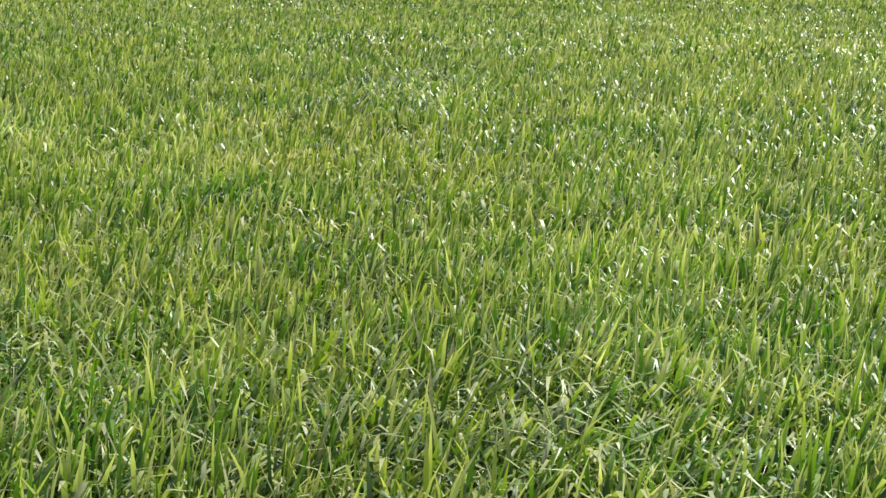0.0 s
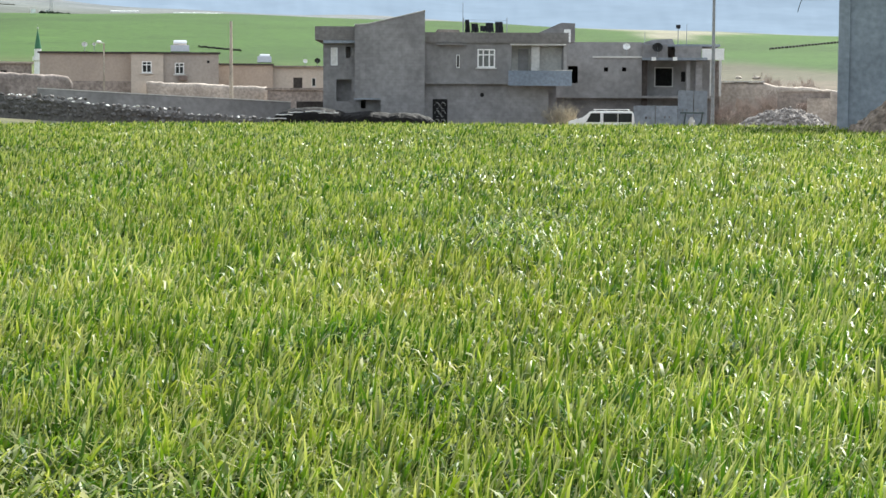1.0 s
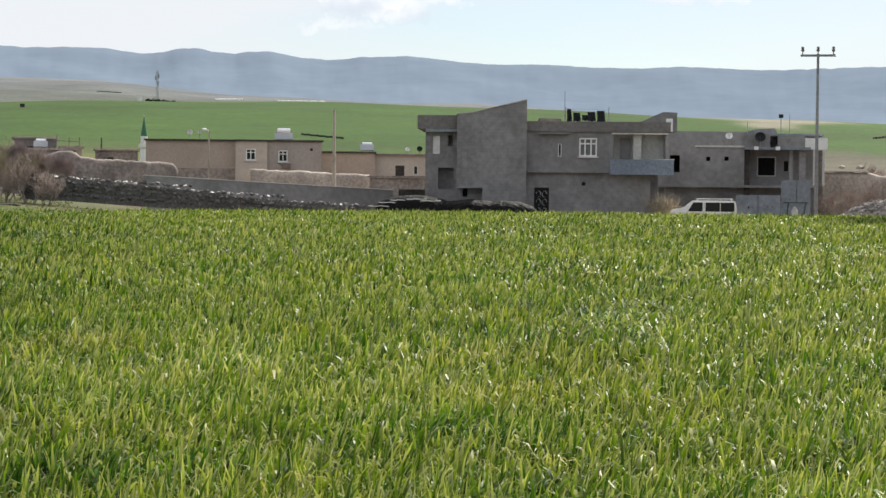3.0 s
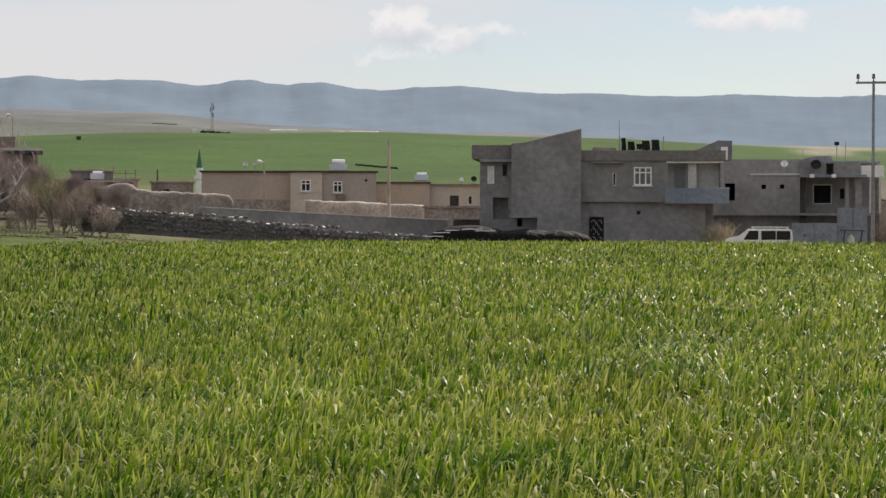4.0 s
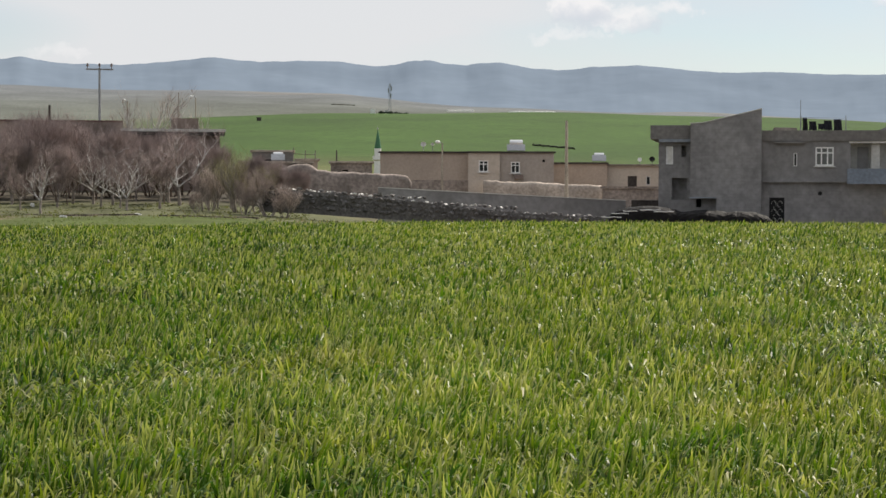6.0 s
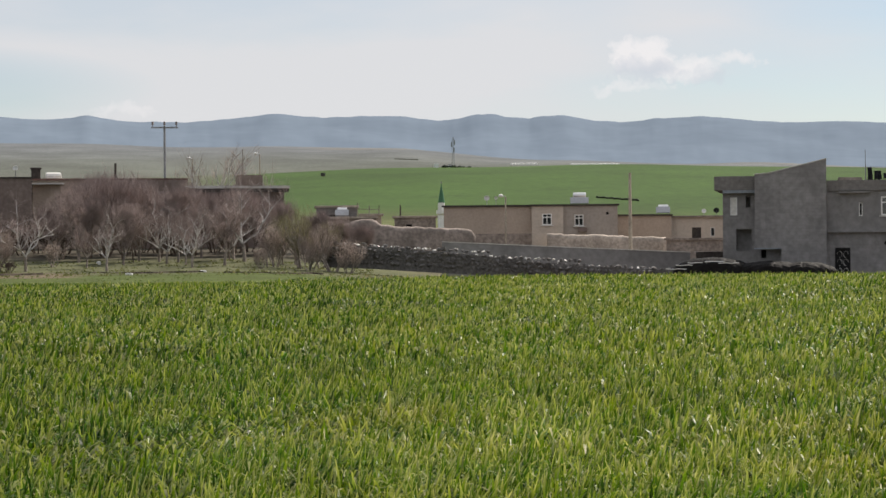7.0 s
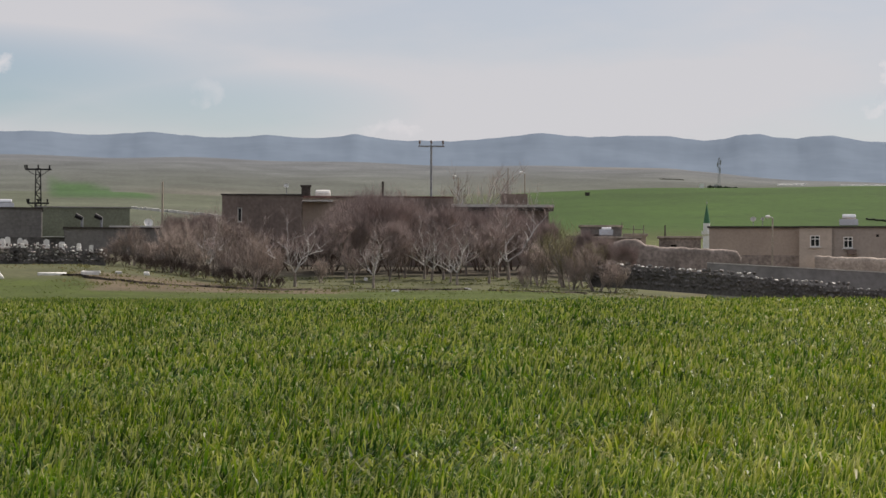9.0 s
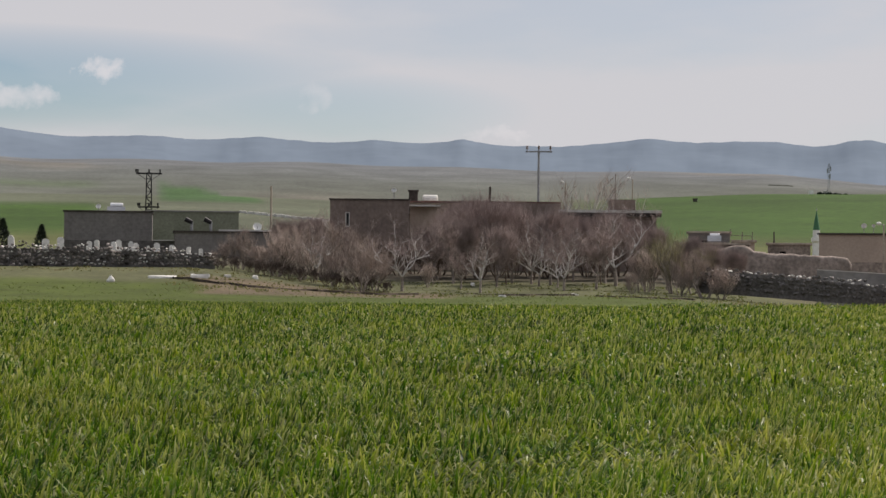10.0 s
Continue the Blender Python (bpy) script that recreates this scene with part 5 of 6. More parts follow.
def minaret():
    p = thing("minaret", site(-0.04, 260), 2.5, "slim white village minaret with a dark green cone cap", "minaret")
    b = part("shaft", lathe([(0.55, 2.5), (0.47, 6.4), (0.44, 7.45)], 12), M_WHITE, p)
    part("balcony", lathe([(0.5, 5.75), (0.68, 5.95), (0.68, 6.4), (0.6, 6.4), (0.58, 5.99), (0.42, 5.97)], 12), M_WHITE, p)
    part("cap", lathe([(0.46, 7.42), (0.27, 8.6), (0.03, 9.9)], 12), M_GREENCAP, p, "green metal cone cap")
    part("finial", lathe([(0.02, 9.85), (0.02, 10.0), (0.1, 10.05), (0.1, 10.15), (0.02, 10.2), (0.01, 10.5)], 8), M_STEEL, p)


minaret()


# ---- big brown house behind the orchard ----
def brown_house():
    h = thing("house", site(9.5, 152), 0.9, "large brown plastered two-storey house behind bare trees", "house")
    part("wall", wall(-12.5, -6.3, 0, 0.3, 0.9, 7.1, [(-11.3, -10.95, 5.0, 6.15)]), M_BROWNBR, h)
    part("wall", B(-12.5, -12.2, 0.3, 9, 0.9, 7.1), M_BROWNBR, h)
    part("parapet", B(-12.6, -6.2, -0.08, 0.2, 7.1, 7.22), M_DARKROOF, h)
    w = window(h, -11.3, -10.95, 5.0, 6.15, 0.06, 0, 0, 0.07, M_PALE)
    part("wall", B(-6.3, 0.2, 1.6, 1.9, 0.9, 7.0), M_TAN, h, "tan plastered recessed front")
    part("canopy", B(-6.3, -3.9, 0.3, 1.6, 6.66, 6.78), M_PALE, h)
    part("roof_edge", B(-6.3, 5.6, 1.3, 1.65, 7.0, 7.14), M_REDBR, h)
    part("wall", B(0.2, 5.6, 1.2, 1.5, 0.9, 7.0), M_BROWNBR, h)
    part("wall", B(5.6, 13.1, 1.0, 1.3, 0.9, 6.2), M_BROWNBR, h)
    part("roof_edge", B(5.4, 13.5, 0.4, 1.3, 6.3, 6.5), M_PALE, h)
    part("fascia", B(5.4, 13.45, 0.5, 1.0, 6.0, 6.296), M_DARKROOF, h)
    part("roof_box", B(9.5, 11.5, 2.0, 4.0, 6.5, 7.4), M_BROWNBR, h)
    part("roof", B(-12.2, 13.1, 1.9, 9, 6.1, 6.25), M_MUD, h)
    part("wall", B(-12.5, 13.1, 9, 9.3, 0.9, 6.6), M_BROWNBR, h)
    ch = part("chimney", B(-6.42, -5.72, 2.2, 2.9, 6.25, 7.9), M_DARKROOF, h)
    part("chimney_cap", B(-6.5, -5.64, 2.12, 2.98, 7.9, 8.02), M_DARKROOF, ch)
    bm = T((-5.35, 3.4, 7.28), (-4.15, 3.4, 7.28), 0.42, 0.42, 14)
    bmesh.ops.bevel(bm, geom=list(bm.edges), offset=0.08, segments=2, affect="EDGES")
    part("roof_tank", bm, M_MARBLE, h, "white rounded roof tank")
    for x in (-5.1, -4.4):
        part("tank_cradle", B(x, x + 0.12, 3.1, 3.7, 6.25, 6.9), M_STEEL, h)


brown_house()
dish(site(9.5, 152) @ pose(-7.5, 0.05, 0), 7.22, 0.2)
power_pole(site(9.48, 172), 2.2, 9.1, 0, 0.16, M_DARKROOF, "thick dark wooden post behind the brown house")
power_pole(site(5.79, 186), 2.2, 11.0, 0, 0.075, M_BARK3, "tall dark post among the poplars")
street_lamp(site(7.37, 186) @ pose(0.35, 0, 0), 2.2, 10.1)
street_lamp(site(5.41, 186) @ pose(0.35, 0, 0), 2.2, 10.5)


# ---- left: block sheds ----
def left_sheds():
    h = thing("shed", site(19.0, 152), 2.2, "grey concrete-block barn with a flat roof", "shed")
    part("wall", B(-7.7, -1.0, 0, 0.3, 2.2, 5.9), M_BLOCK2, h)
    part("wall", B(-7.7, -7.4, 0.3, 8, 2.2, 5.9), M_BLOCK2, h)
    part("wall", B(-1.3, -1.0, 0.3, 8, 2.2, 5.9), M_BLOCK2, h)
    part("wall", B(-7.7, -1.0, 8, 8.3, 2.2, 5.9), M_BLOCK2, h)
    part("roof", B(-7.8, -0.92, -0.1, 8.3, 5.9, 6.02), M_DARKROOF, h)
    h = thing("shed", site(19.0, 166), 2.6, "long pale green-grey walled shed on the slope", "shed")
    part("wall", B(-1.5, 6.2, 0, 0.3, 2.6, 6.4), shade("faded_green_grey_render", (0.21, 0.225, 0.17), 0.95, 0.1), h)
    part("wall", B(5.9, 6.2, 0.3, 5, 2.6, 6.4), M_RENDER, h)
    part("roof", B(-1.6, 6.3, -0.1, 5, 6.4, 6.5), M_RENDER, h)
    h = thing("shed", site(19.0, 148), 2.0, "low dark mud-brick shed with a pale roof edge", "shed")
    part("wall", B(0.7, 9.6, 0, 0.3, 2.0, 4.35), M_BLOCK2, h)
    part("wall", B(0.7, 1.0, 0.3, 6, 2.0, 4.35), M_DARKMUD, h)
    part("wall", B(0.7, 9.6, 6, 6.3, 2.0, 4.35), M_DARKMUD, h)
    part("roof", B(0.6, 9.7, -0.15, 6.3, 4.35, 4.47), M_DARKROOF, h)
    part("roof_edge", B(4.0, 9.5, 0.4, 0.6, 4.47, 4.6), M_PALE, h)


left_sheds()
solo("yard_wall", wall(-7.6, 0.9, 0, 0.35, 2.0, 3.68), M_DARKMUD, site(19.0, 149), "dark mud-brick yard wall behind the graves", "wall", zb=2.0)
solo("roof_sheet", prism([(-0.9, 3.70), (1.2, 3.72), (1.2, 3.78), (-0.9, 3.76)], -0.3, 1.4), M_PALE, site(19.0, 149), "pale roofing sheet laid over a yard wall", "sheet", zb=3.69)
water_heater(site(19.0, 155) @ pose(-3.8, 0, 0), 5.75, 0.9)
dish(site(19.0, 155) @ pose(-5.2, 0, 0), 5.75, 0.2)
for x in (1.85, 3.3):
    p = thing("stove_pipe", site(19.0, 150) @ pose(x, 0, 0), 4.45, "bent dark stove pipe on a shed roof", "chimney", "stove pipes")
    part("pipe", T((0.15, 0, 4.45), (0.15, 0, 5.2), 0.11, 0.11, 8), M_STEEL, p)
    part("elbow", T((0.2, 0, 5.12), (-0.35, 0, 5.4), 0.16, 0.2, 8), M_IRON, p)
dish(site(19.0, 150) @ pose(7.0, 0, 0), 4.2, 0.34)


# ---- bare trees ----
def bare_tree(name, seed, height, spread, trunk_r, mat, twig_mat, label, category, stems=1, fork=0.28, twigs=900, wide=0.022, levels=3, rise=0.15, crook=0.13, loose=0.12):
    rnd = random.Random(seed)
    t = thing(name, Matrix(), 0.0, label, category)
    wood, ends = bmesh.new(), []

    def grow(p, d, length, r, level):
        n, q = 3, p
        for k in range(n):
            d = (d + Vector((rnd.uniform(-1, 1), rnd.uniform(-1, 1), rnd.uniform(-0.2, 0.6))) * (crook + 0.05 * level)).normalized()
            e_ = q + d * length / n
            r1 = r * (1 - 0.45 * (k + 1) / n)
            tube(wood, q, e_, r * (1 - 0.45 * k / n), r1, 5 if level < 1 else 3, False)
            q = e_
            if level >= 1:
                ends.append((q, d, level))
            if level < levels and (k > 0 or level > 0):
                for _ in range(rnd.choice((1, 2)) if level else 2):
                    side = Vector((rnd.uniform(-1, 1), rnd.uniform(-1, 1), 0)).normalized()
                    grow(q, (d * 0.55 + side * spread + Vector((0, 0, 0.2 + 0.8 * rise))).normalized(), length * rnd.uniform(0.55, 0.95), r1 * 0.82, level + 1)
    for s in range(stems):
        lean = Vector((rnd.uniform(-1, 1), rnd.uniform(-1, 1), 0)) * (0.12 if stems == 1 else 0.6)
        grow(Vector((lean.x * 0.3, lean.y * 0.3, -0.1)), (Vector((0, 0, 1)) + lean).normalized(), height * fork * (1 if stems == 1 else rnd.uniform(0.8, 1.5)), trunk_r, 0)
    trunk = part("trunk", wood, mat, t)
    # fine twigs as slender tapered slivers
    vs, fs = [], []
    for _ in range(twigs):
        p, d, lv = max(rnd.choice(ends), rnd.choice(ends), key=lambda q: q[0].z) if rnd.random() < 0.6 else rnd.choice(ends)
        w = (d * 0.5 + Vector((rnd.uniform(-1, 1), rnd.uniform(-1, 1), rnd.uniform(rise - 0.3, rise + 0.9))) * 0.75).normalized()
        ln = rnd.uniform(0.35, 0.95) * height / 5.5
        side = w.orthogonal().normalized() * wide * rnd.uniform(0.5, 1.2)
        up = w.cross(side).normalized() * wide * 0.8
        o = p + Vector((rnd.uniform(-1, 1), rnd.uniform(-1, 1), rnd.uniform(-1, 1))) * loose
        b0 = len(vs)
        vs += [o - side, o + side, o + up, o + w * ln]
        fs += [(b0, b0 + 1, b0 + 3), (b0 + 1, b0 + 2, b0 + 3), (b0 + 2, b0, b0 + 3)]
    me = bpy.data.meshes.new("crown")
    me.from_pydata(vs, [], fs)
    me.materials.append(twig_mat)
    k = height / max(v.z for v in vs)
    for mesh in (me, trunk.data):
        mesh.transform(Matrix.Diagonal((k, k, k, 1)))
    tw = new("crown", me)
    tw.parent = t
    return t


def orchard_tree(seed, height, mat, label, twigs):
    """A pruned fruit tree: a short dark stem, a few crooked rising limbs with stubby forks, thin twigs over them."""
    rnd = random.Random(seed)
    t = thing("orchard_tree", Matrix(), 0.0, label, "tree")
    stem = bmesh.new()
    top = Vector((rnd.uniform(-0.15, 0.15), rnd.uniform(-0.1, 0.1), height * 0.24))
    tube(stem, (0, 0, -0.1), top * 0.5 + Vector((0.03, 0, 0)), 0.11, 0.09, 7, False)
    tube(stem, top * 0.5 + Vector((0.03, 0, 0)), top, 0.09, 0.085, 7, False)
    part("trunk", stem, M_BARK3, t)
    ends = []

    def limb(bm, p, d, length, r, level):
        n = 5 if level == 0 else 3
        for k in range(n):
            d = (d + Vector((rnd.uniform(-1, 1), rnd.uniform(-1, 1), rnd.uniform(-0.4, 0.8))) * 0.46).normalized()
            q = p + d * length / n
            r1 = r * (0.86 if level == 0 else 0.78)
            tube(bm, p, q, r, r1, 5 if level == 0 else 4, False)
            p, r = q, r1
            ends.append((q, d))
            if level < 2 and (k > 0 or level == 0):
                for _ in range(2 if rnd.random() < 0.4 else 1):
                    side = Vector((rnd.uniform(-1, 1), rnd.uniform(-1, 1), rnd.uniform(0.1, 0.9))).normalized()
                    limb(bm, p, (d * 0.5 + side).normalized(), length * rnd.uniform(0.3, 0.55), r * 0.72, level + 1)
    count = rnd.choice((3, 4))
    for k in range(count):
        a_ = 2 * math.pi * (k + rnd.uniform(-0.25, 0.25)) / count
        bm = bmesh.new()
        limb(bm, top.copy(), Vector((0.7 * math.cos(a_), 0.7 * math.sin(a_), 0.9)).normalized(), height * rnd.uniform(0.45, 0.7), 0.052, 0)
        part("limb", bm, mat, t)
    vs, fs = [], []
    for _ in range(twigs):
        p, d = rnd.choice(ends)
        w = (d * 0.5 + Vector((rnd.uniform(-1, 1), rnd.uniform(-1, 1), rnd.uniform(-0.1, 1.0)))).normalized()
        side = w.orthogonal().normalized() * 0.008
        o, ln = p + Vector((rnd.uniform(-1, 1), rnd.uniform(-1, 1), rnd.uniform(-1, 1))) * 0.1, rnd.uniform(0.3, 0.9)
        b0 = len(vs)
        vs += [o - side, o + side, o + w.cross(side).normalized() * 0.007, o + w * ln]
        fs += [(b0, b0 + 1, b0 + 3), (b0 + 1, b0 + 2, b0 + 3), (b0 + 2, b0, b0 + 3)]
    me = bpy.data.meshes.new("crown")
    me.from_pydata(vs, [], fs)
    me.materials.append(M_TWIG)
    new("crown", me).parent = t
    return t


def plant(proto, az, r, scale=1.0, turn=0.0, first=[]):
    """Sets the tree at its place; the first call moves the original, later calls copy it."""
    x, y = -r * math.sin(radians(az)), r * math.cos(radians(az))
    m = pose(x, y, ground_z(x, y) - 0.05, 0, 0, turn)
    if proto not in first:
        first.append(proto)
        proto.matrix_basis = m
        ob = proto
    else:
        ob = copy_thing(proto, m)
    ob.scale = (scale, scale, scale)
    return ob


GREY_L, RED_L, BUSH_L = "bare grey-barked orchard tree with pale forking limbs", "bare tree with a dense reddish-brown twig crown", "leafless tan brushwood bush"
grey = [orchard_tree(11 + k, (3.9, 3.8, 4.1, 3.6)[k], (M_BARK, M_BARK3)[k % 2], GREY_L if k % 2 == 0 else "bare brown-barked orchard tree with crooked limbs", (800, 1300)[k % 2]) for k in range(4)]
red = [bare_tree("bare_tree", 31 + k, 6.4, 0.55, 0.05, M_BARK2, M_TWIG, RED_L, "tree", twigs=3500, wide=0.0105, fork=0.2, rise=0.6, crook=0.22, loose=0.38) for k in range(3)]
bush = [bare_tree("bush", 51 + k, 3.2, 0.6, 0.05, M_BARK3, M_TWIG2, BUSH_L, "bush", stems=6, fork=0.3, twigs=1450, wide=0.0115, levels=2, rise=0.35) for k in range(3)]
dark = [bare_tree("thicket", 61, 2.6, 0.8, 0.04, M_BARK2, M_TWIG3, "dark leafless undergrowth thicket", "bush", stems=7, fork=0.3, twigs=1500, wide=0.014, levels=2)]
straw = bare_tree("straw_bush", 91, 2.6, 0.45, 0.03, M_STRAW, M_STRAW, "pale dry reed bush leaning by the house wall", "bush", stems=8, fork=0.3, twigs=1100, wide=0.012, levels=2, rise=0.35)
willow = bare_tree("willow", 83, 4.6, 0.5, 0.07, M_BARK3, M_TWIG4, "bare willow scrub with olive budding twigs", "tree", stems=3, fork=0.22, twigs=1300, wide=0.0095, rise=0.5)
poplar = [bare_tree("poplar", 71 + k, 10.0, 0.4, 0.11, M_BARK, M_TWIG2, "tall bare pale-limbed poplar behind the house", "tree", twigs=140, wide=0.012, fork=0.3, levels=2, rise=0.45, crook=0.2) for k in range(2)]
GROUPS = {"orchard_tree": "orchard trees", "bare_tree": "red-twigged trees", "bush": "brushwood bushes", "poplar": "poplars", "thicket": "thickets", "willow": "willow scrub", "straw_bush": "straw bushes"}
for ob in grey + red + bush + poplar + dark + [willow, straw]:
    ob["group"] = GROUPS[ob.name.split(".")[0]]
rnd = random.Random(5)
for k, (az, r, s) in enumerate(((9.78, 120, 0.85), (10.35, 124, 0.7), (7.32, 124, 0.85), (5.13, 125, 0.6), (8.27, 132, 1.0), (7.72, 131, 0.95), (5.79, 131, 1.3), (6.37, 126.5, 1.0), (12.09, 121, 1.0),
                                (8.84, 133, 0.95), (7.04, 137, 0.9), (10.55, 132, 1.1), (6.1, 135, 1.0), (11.2, 135, 1.0), (8.05, 129, 0.85), (9.3, 128, 0.8), (14.6, 127, 0.8), (4.3, 129, 0.75), (14.1, 138, 1.0),
                                (13.2, 133, 0.75), (7.5, 127, 0.75))):
    plant(grey[k % 4], az, r, s, rnd.uniform(0, 360))
for k, (az, r, s) in enumerate(((9.3, 136, 1.05), (10.2, 139, 1.0), (11.0, 137, 1.0), (10.6, 133, 0.85), (8.9, 141, 1.05), (8.2, 138, 0.95), (9.8, 142, 1.1), (11.4, 141, 0.7), (7.5, 142, 0.9),
                                (6.6, 143, 0.85), (5.8, 140, 0.9), (5.2, 139, 0.8), (4.6, 141, 0.75), (3.6, 140, 0.65), (2.9, 139, 0.6), (2.3, 138, 0.55), (6.2, 133, 0.7), (9.0, 131, 0.75), (14.6, 140, 0.75), (15.5, 141, 0.65))):
    plant(red[k % 3], az, r, s, rnd.uniform(0, 360))
for k, (az, r, s) in enumerate(((13.3, 118, 1.0), (12.9, 120, 1.05), (14.1, 122, 0.9), (15.0, 125, 0.75), (15.8, 126, 1.05), (16.4, 128, 0.7), (16.8, 131, 1.0), (17.4, 131, 0.6), (15.3, 131, 1.35), (14.5, 130, 1.25), (13.7, 129, 1.4),
                                (4.9, 131, 0.8), (4.0, 134, 0.7), (3.1, 129, 0.6), (2.5, 131, 0.65), (11.3, 126, 0.6), (16.0, 133, 0.9), (5.3, 122, 0.5))):
    plant(bush[k % 3], az, r, s, rnd.uniform(0, 360))
for k in range(20):
    plant(dark[0], 4.2 + 0.47 * k + rnd.uniform(-0.2, 0.2), 143 + rnd.uniform(-3, 3), rnd.uniform(0.8, 1.3), rnd.uniform(0, 360))
for k in range(16):
    plant(dark[0], 12.6 + 0.34 * k + rnd.uniform(-0.15, 0.15), 119 + 0.6 * k + rnd.uniform(-1.0, 2.5), rnd.uniform(0.3, 0.52), rnd.uniform(0, 360))
for k, (az, r, s) in enumerate(((2.75, 121, 0.7), (3.2, 121.8, 1.05), (3.9, 122, 0.8), (4.9, 125, 1.0))):
    plant((bush[1], bush[k % 3])[k % 2], az, r, s, rnd.uniform(0, 360))
for az, r, s in ((4.15, 124, 1.0), (3.55, 126, 0.75), (4.7, 129, 0.85)):
    plant(willow, az, r, s, rnd.uniform(0, 360))
for k, (az, r, s) in enumerate(((6.95, 178, 0.98), (6.45, 180, 1.0), (7.35, 182, 0.85), (5.75, 184, 0.97), (5.3, 179, 0.85), (8.6, 184, 0.8))):
    plant(poplar[k % 2], az, r, s, rnd.uniform(0, 360))
for k, (az, r, s) in enumerate(((-20.2, 146, 0.9), (-20.9, 148, 1.1), (-21.6, 146, 1.0), (-22.2, 147, 1.05), (-20.6, 134, 0.8), (-21.2, 136, 0.95), (-21.8, 133, 0.75), (-19.9, 137, 0.65), (-22.3, 136, 0.9), (-21.5, 131, 0.6), (-20.3, 132, 0.55))):
    plant(bush[k % 3], az, r, s, rnd.uniform(0, 360))

for az, r, s in ((-15.12, 121.0, 0.95), (-15.35, 121.5, 0.8)):
    plant(straw, az, r, s, rnd.uniform(0, 360))


# ---- heaps ----
def heap(name, m, w, d, zb, top, mat, label, category, seed, skew=0.0, lumps=0.12, nx=40, ny=14, power=0.75):
    bm = bmesh.new()
    grid = []
    for j in range(ny + 1):
        row = []
        for i in range(nx + 1):
            u, v = 2 * i / nx - 1, 2 * j / ny - 1
            q = max(0.0, 1 - (abs(u - skew * (1 - abs(u))) ** 1.7 + v * v))
            n = noise.noise((u * 4 + seed, v * 3, 0)) * 0.5 + noise.noise((u * 14, v * 9 + seed, 1)) * 0.6
            row.append(bm.verts.new((u * w / 2, v * d / 2, zb + (top - zb) * q ** power + n * lumps * min(1, q * 5) - (0.05 if q == 0 else 0))))
        grid.append(row)
    for j in range(ny):
        for i in range(nx):
            bm.faces.new((grid[j][i], grid[j][i + 1], grid[j + 1][i + 1], grid[j + 1][i]))
    return solo(name, bm, mat, m, label, category, zb=zb)


heap("gravel_heap", site(-20.5, 118) @ pose(2.3, 0, 0), 6.6, 4.0, -0.8, 0.82, M_GRAVEL, "pale heap of rubble and gravel at the field edge", "rubble", 3, 0.1, 0.22, 70, 30)
def scatter(parent_m, zb, n, w, d, top, seed, name, mat, label, category):
    """Broken stones lying over a heap, joined."""
    rnd, bm = random.Random(seed), bmesh.new()
    for _ in range(n):
        u, v = rnd.uniform(-1, 1), rnd.uniform(-1, 0.3)
        q = max(0.0, 1 - (abs(u - 0.1 * (1 - abs(u))) ** 1.7 + v * v))
        if q <= 0.02:
            continue
        r = rnd.uniform(0.06, 0.17)
        z = zb + (top - zb) * q ** 0.75
        mt = Matrix.LocRotScale((u * w / 2, v * d / 2, z), Euler((rnd.uniform(0, 6), rnd.uniform(0, 6), 0)), (r * rnd.uniform(0.8, 1.7), r, r * 0.8))
        bmesh.ops.create_icosphere(bm, subdivisions=1, radius=1.0, matrix=mt)
    return solo(name, bm, mat, parent_m, label, category, kind="stuff", zb=zb)


M_RUBBLE = shade("broken_stone", (0.30, 0.275, 0.255), 0.95, 0.3, 6.0, 2.5, bump=0.5, second=(0.15, 0.135, 0.125))
scatter(site(-20.5, 118) @ pose(2.3, 0, 0), -0.8, 420, 6.6, 4.0, 0.82, 4, "rubble", M_RUBBLE, "loose broken stones over a gravel heap", "rubble")
M_CLOD = shade("brown_clods_and_rubble", (0.24, 0.195, 0.155), 0.97, 0.3, 5.0, 1.2, bump=1.0, second=(0.12, 0.095, 0.075))
heap("earth_mound", site(-24.3, 84) @ pose(2.5, 0, 0), 8.2, 4.0, -0.5, 2.0, M_CLOD, "brown mound of dug earth beside the raw concrete building", "mound", 8, 0.1, 0.42, 80, 30)
scatter(site(-24.3, 84) @ pose(2.5, 0, 0), -0.5, 160, 8.2, 4.0, 2.0, 14, "rubble", M_CLOD, "loose clods over a brown earth heap", "rubble")
for x, w, top in ((-6.6, 4.8, 0.85), (-3.2, 4.6, 0.62), (-1.2, 4.0, 0.55)):
    heap("black_tarpaulin", site(-11.0, 117) @ pose(x + 0.3, 0, 0), w, 2.2, -0.85, top, M_TARP, "black plastic tarpaulin over a low stack", "tarpaulin", x, 0, 0.09, power=0.18)
for x, y in ((-7.9, 0.42), (-7.2, 0.55), (-6.2, 0.6), (-5.4, 0.5), (-8.5, 0.2)):
    bm = bmesh.new()
    p0 = Vector((x - 0.5, -0.9, y))
    for k in range(5):
        p1 = p0 + Vector((0.24, 0.03, 0.03 * math.sin(k * 2 + x)))
        tube(bm, p0, p1, 0.028, 0.028, 5)
        p0 = p1
    solo("white_sack", bm, M_WHITE, site(-11.0, 117), "white rolled sack weighing down black sheeting", "sack", "white sacks", zb=y - 0.06)

# mud walls right of the porch house
round_top_wall("clay_wall", site(-20.5, 140), [(-2.6, 2.55), (0.0, 2.6), (1.5, 2.55), (2.6, 2.3), (4.2, 2.3), (5.2, 2.1), (9.0, 2.0)], 0.6, -0.9, M_MUDTOP, "crumbling brown clay wall of a ruined yard", seed=9)
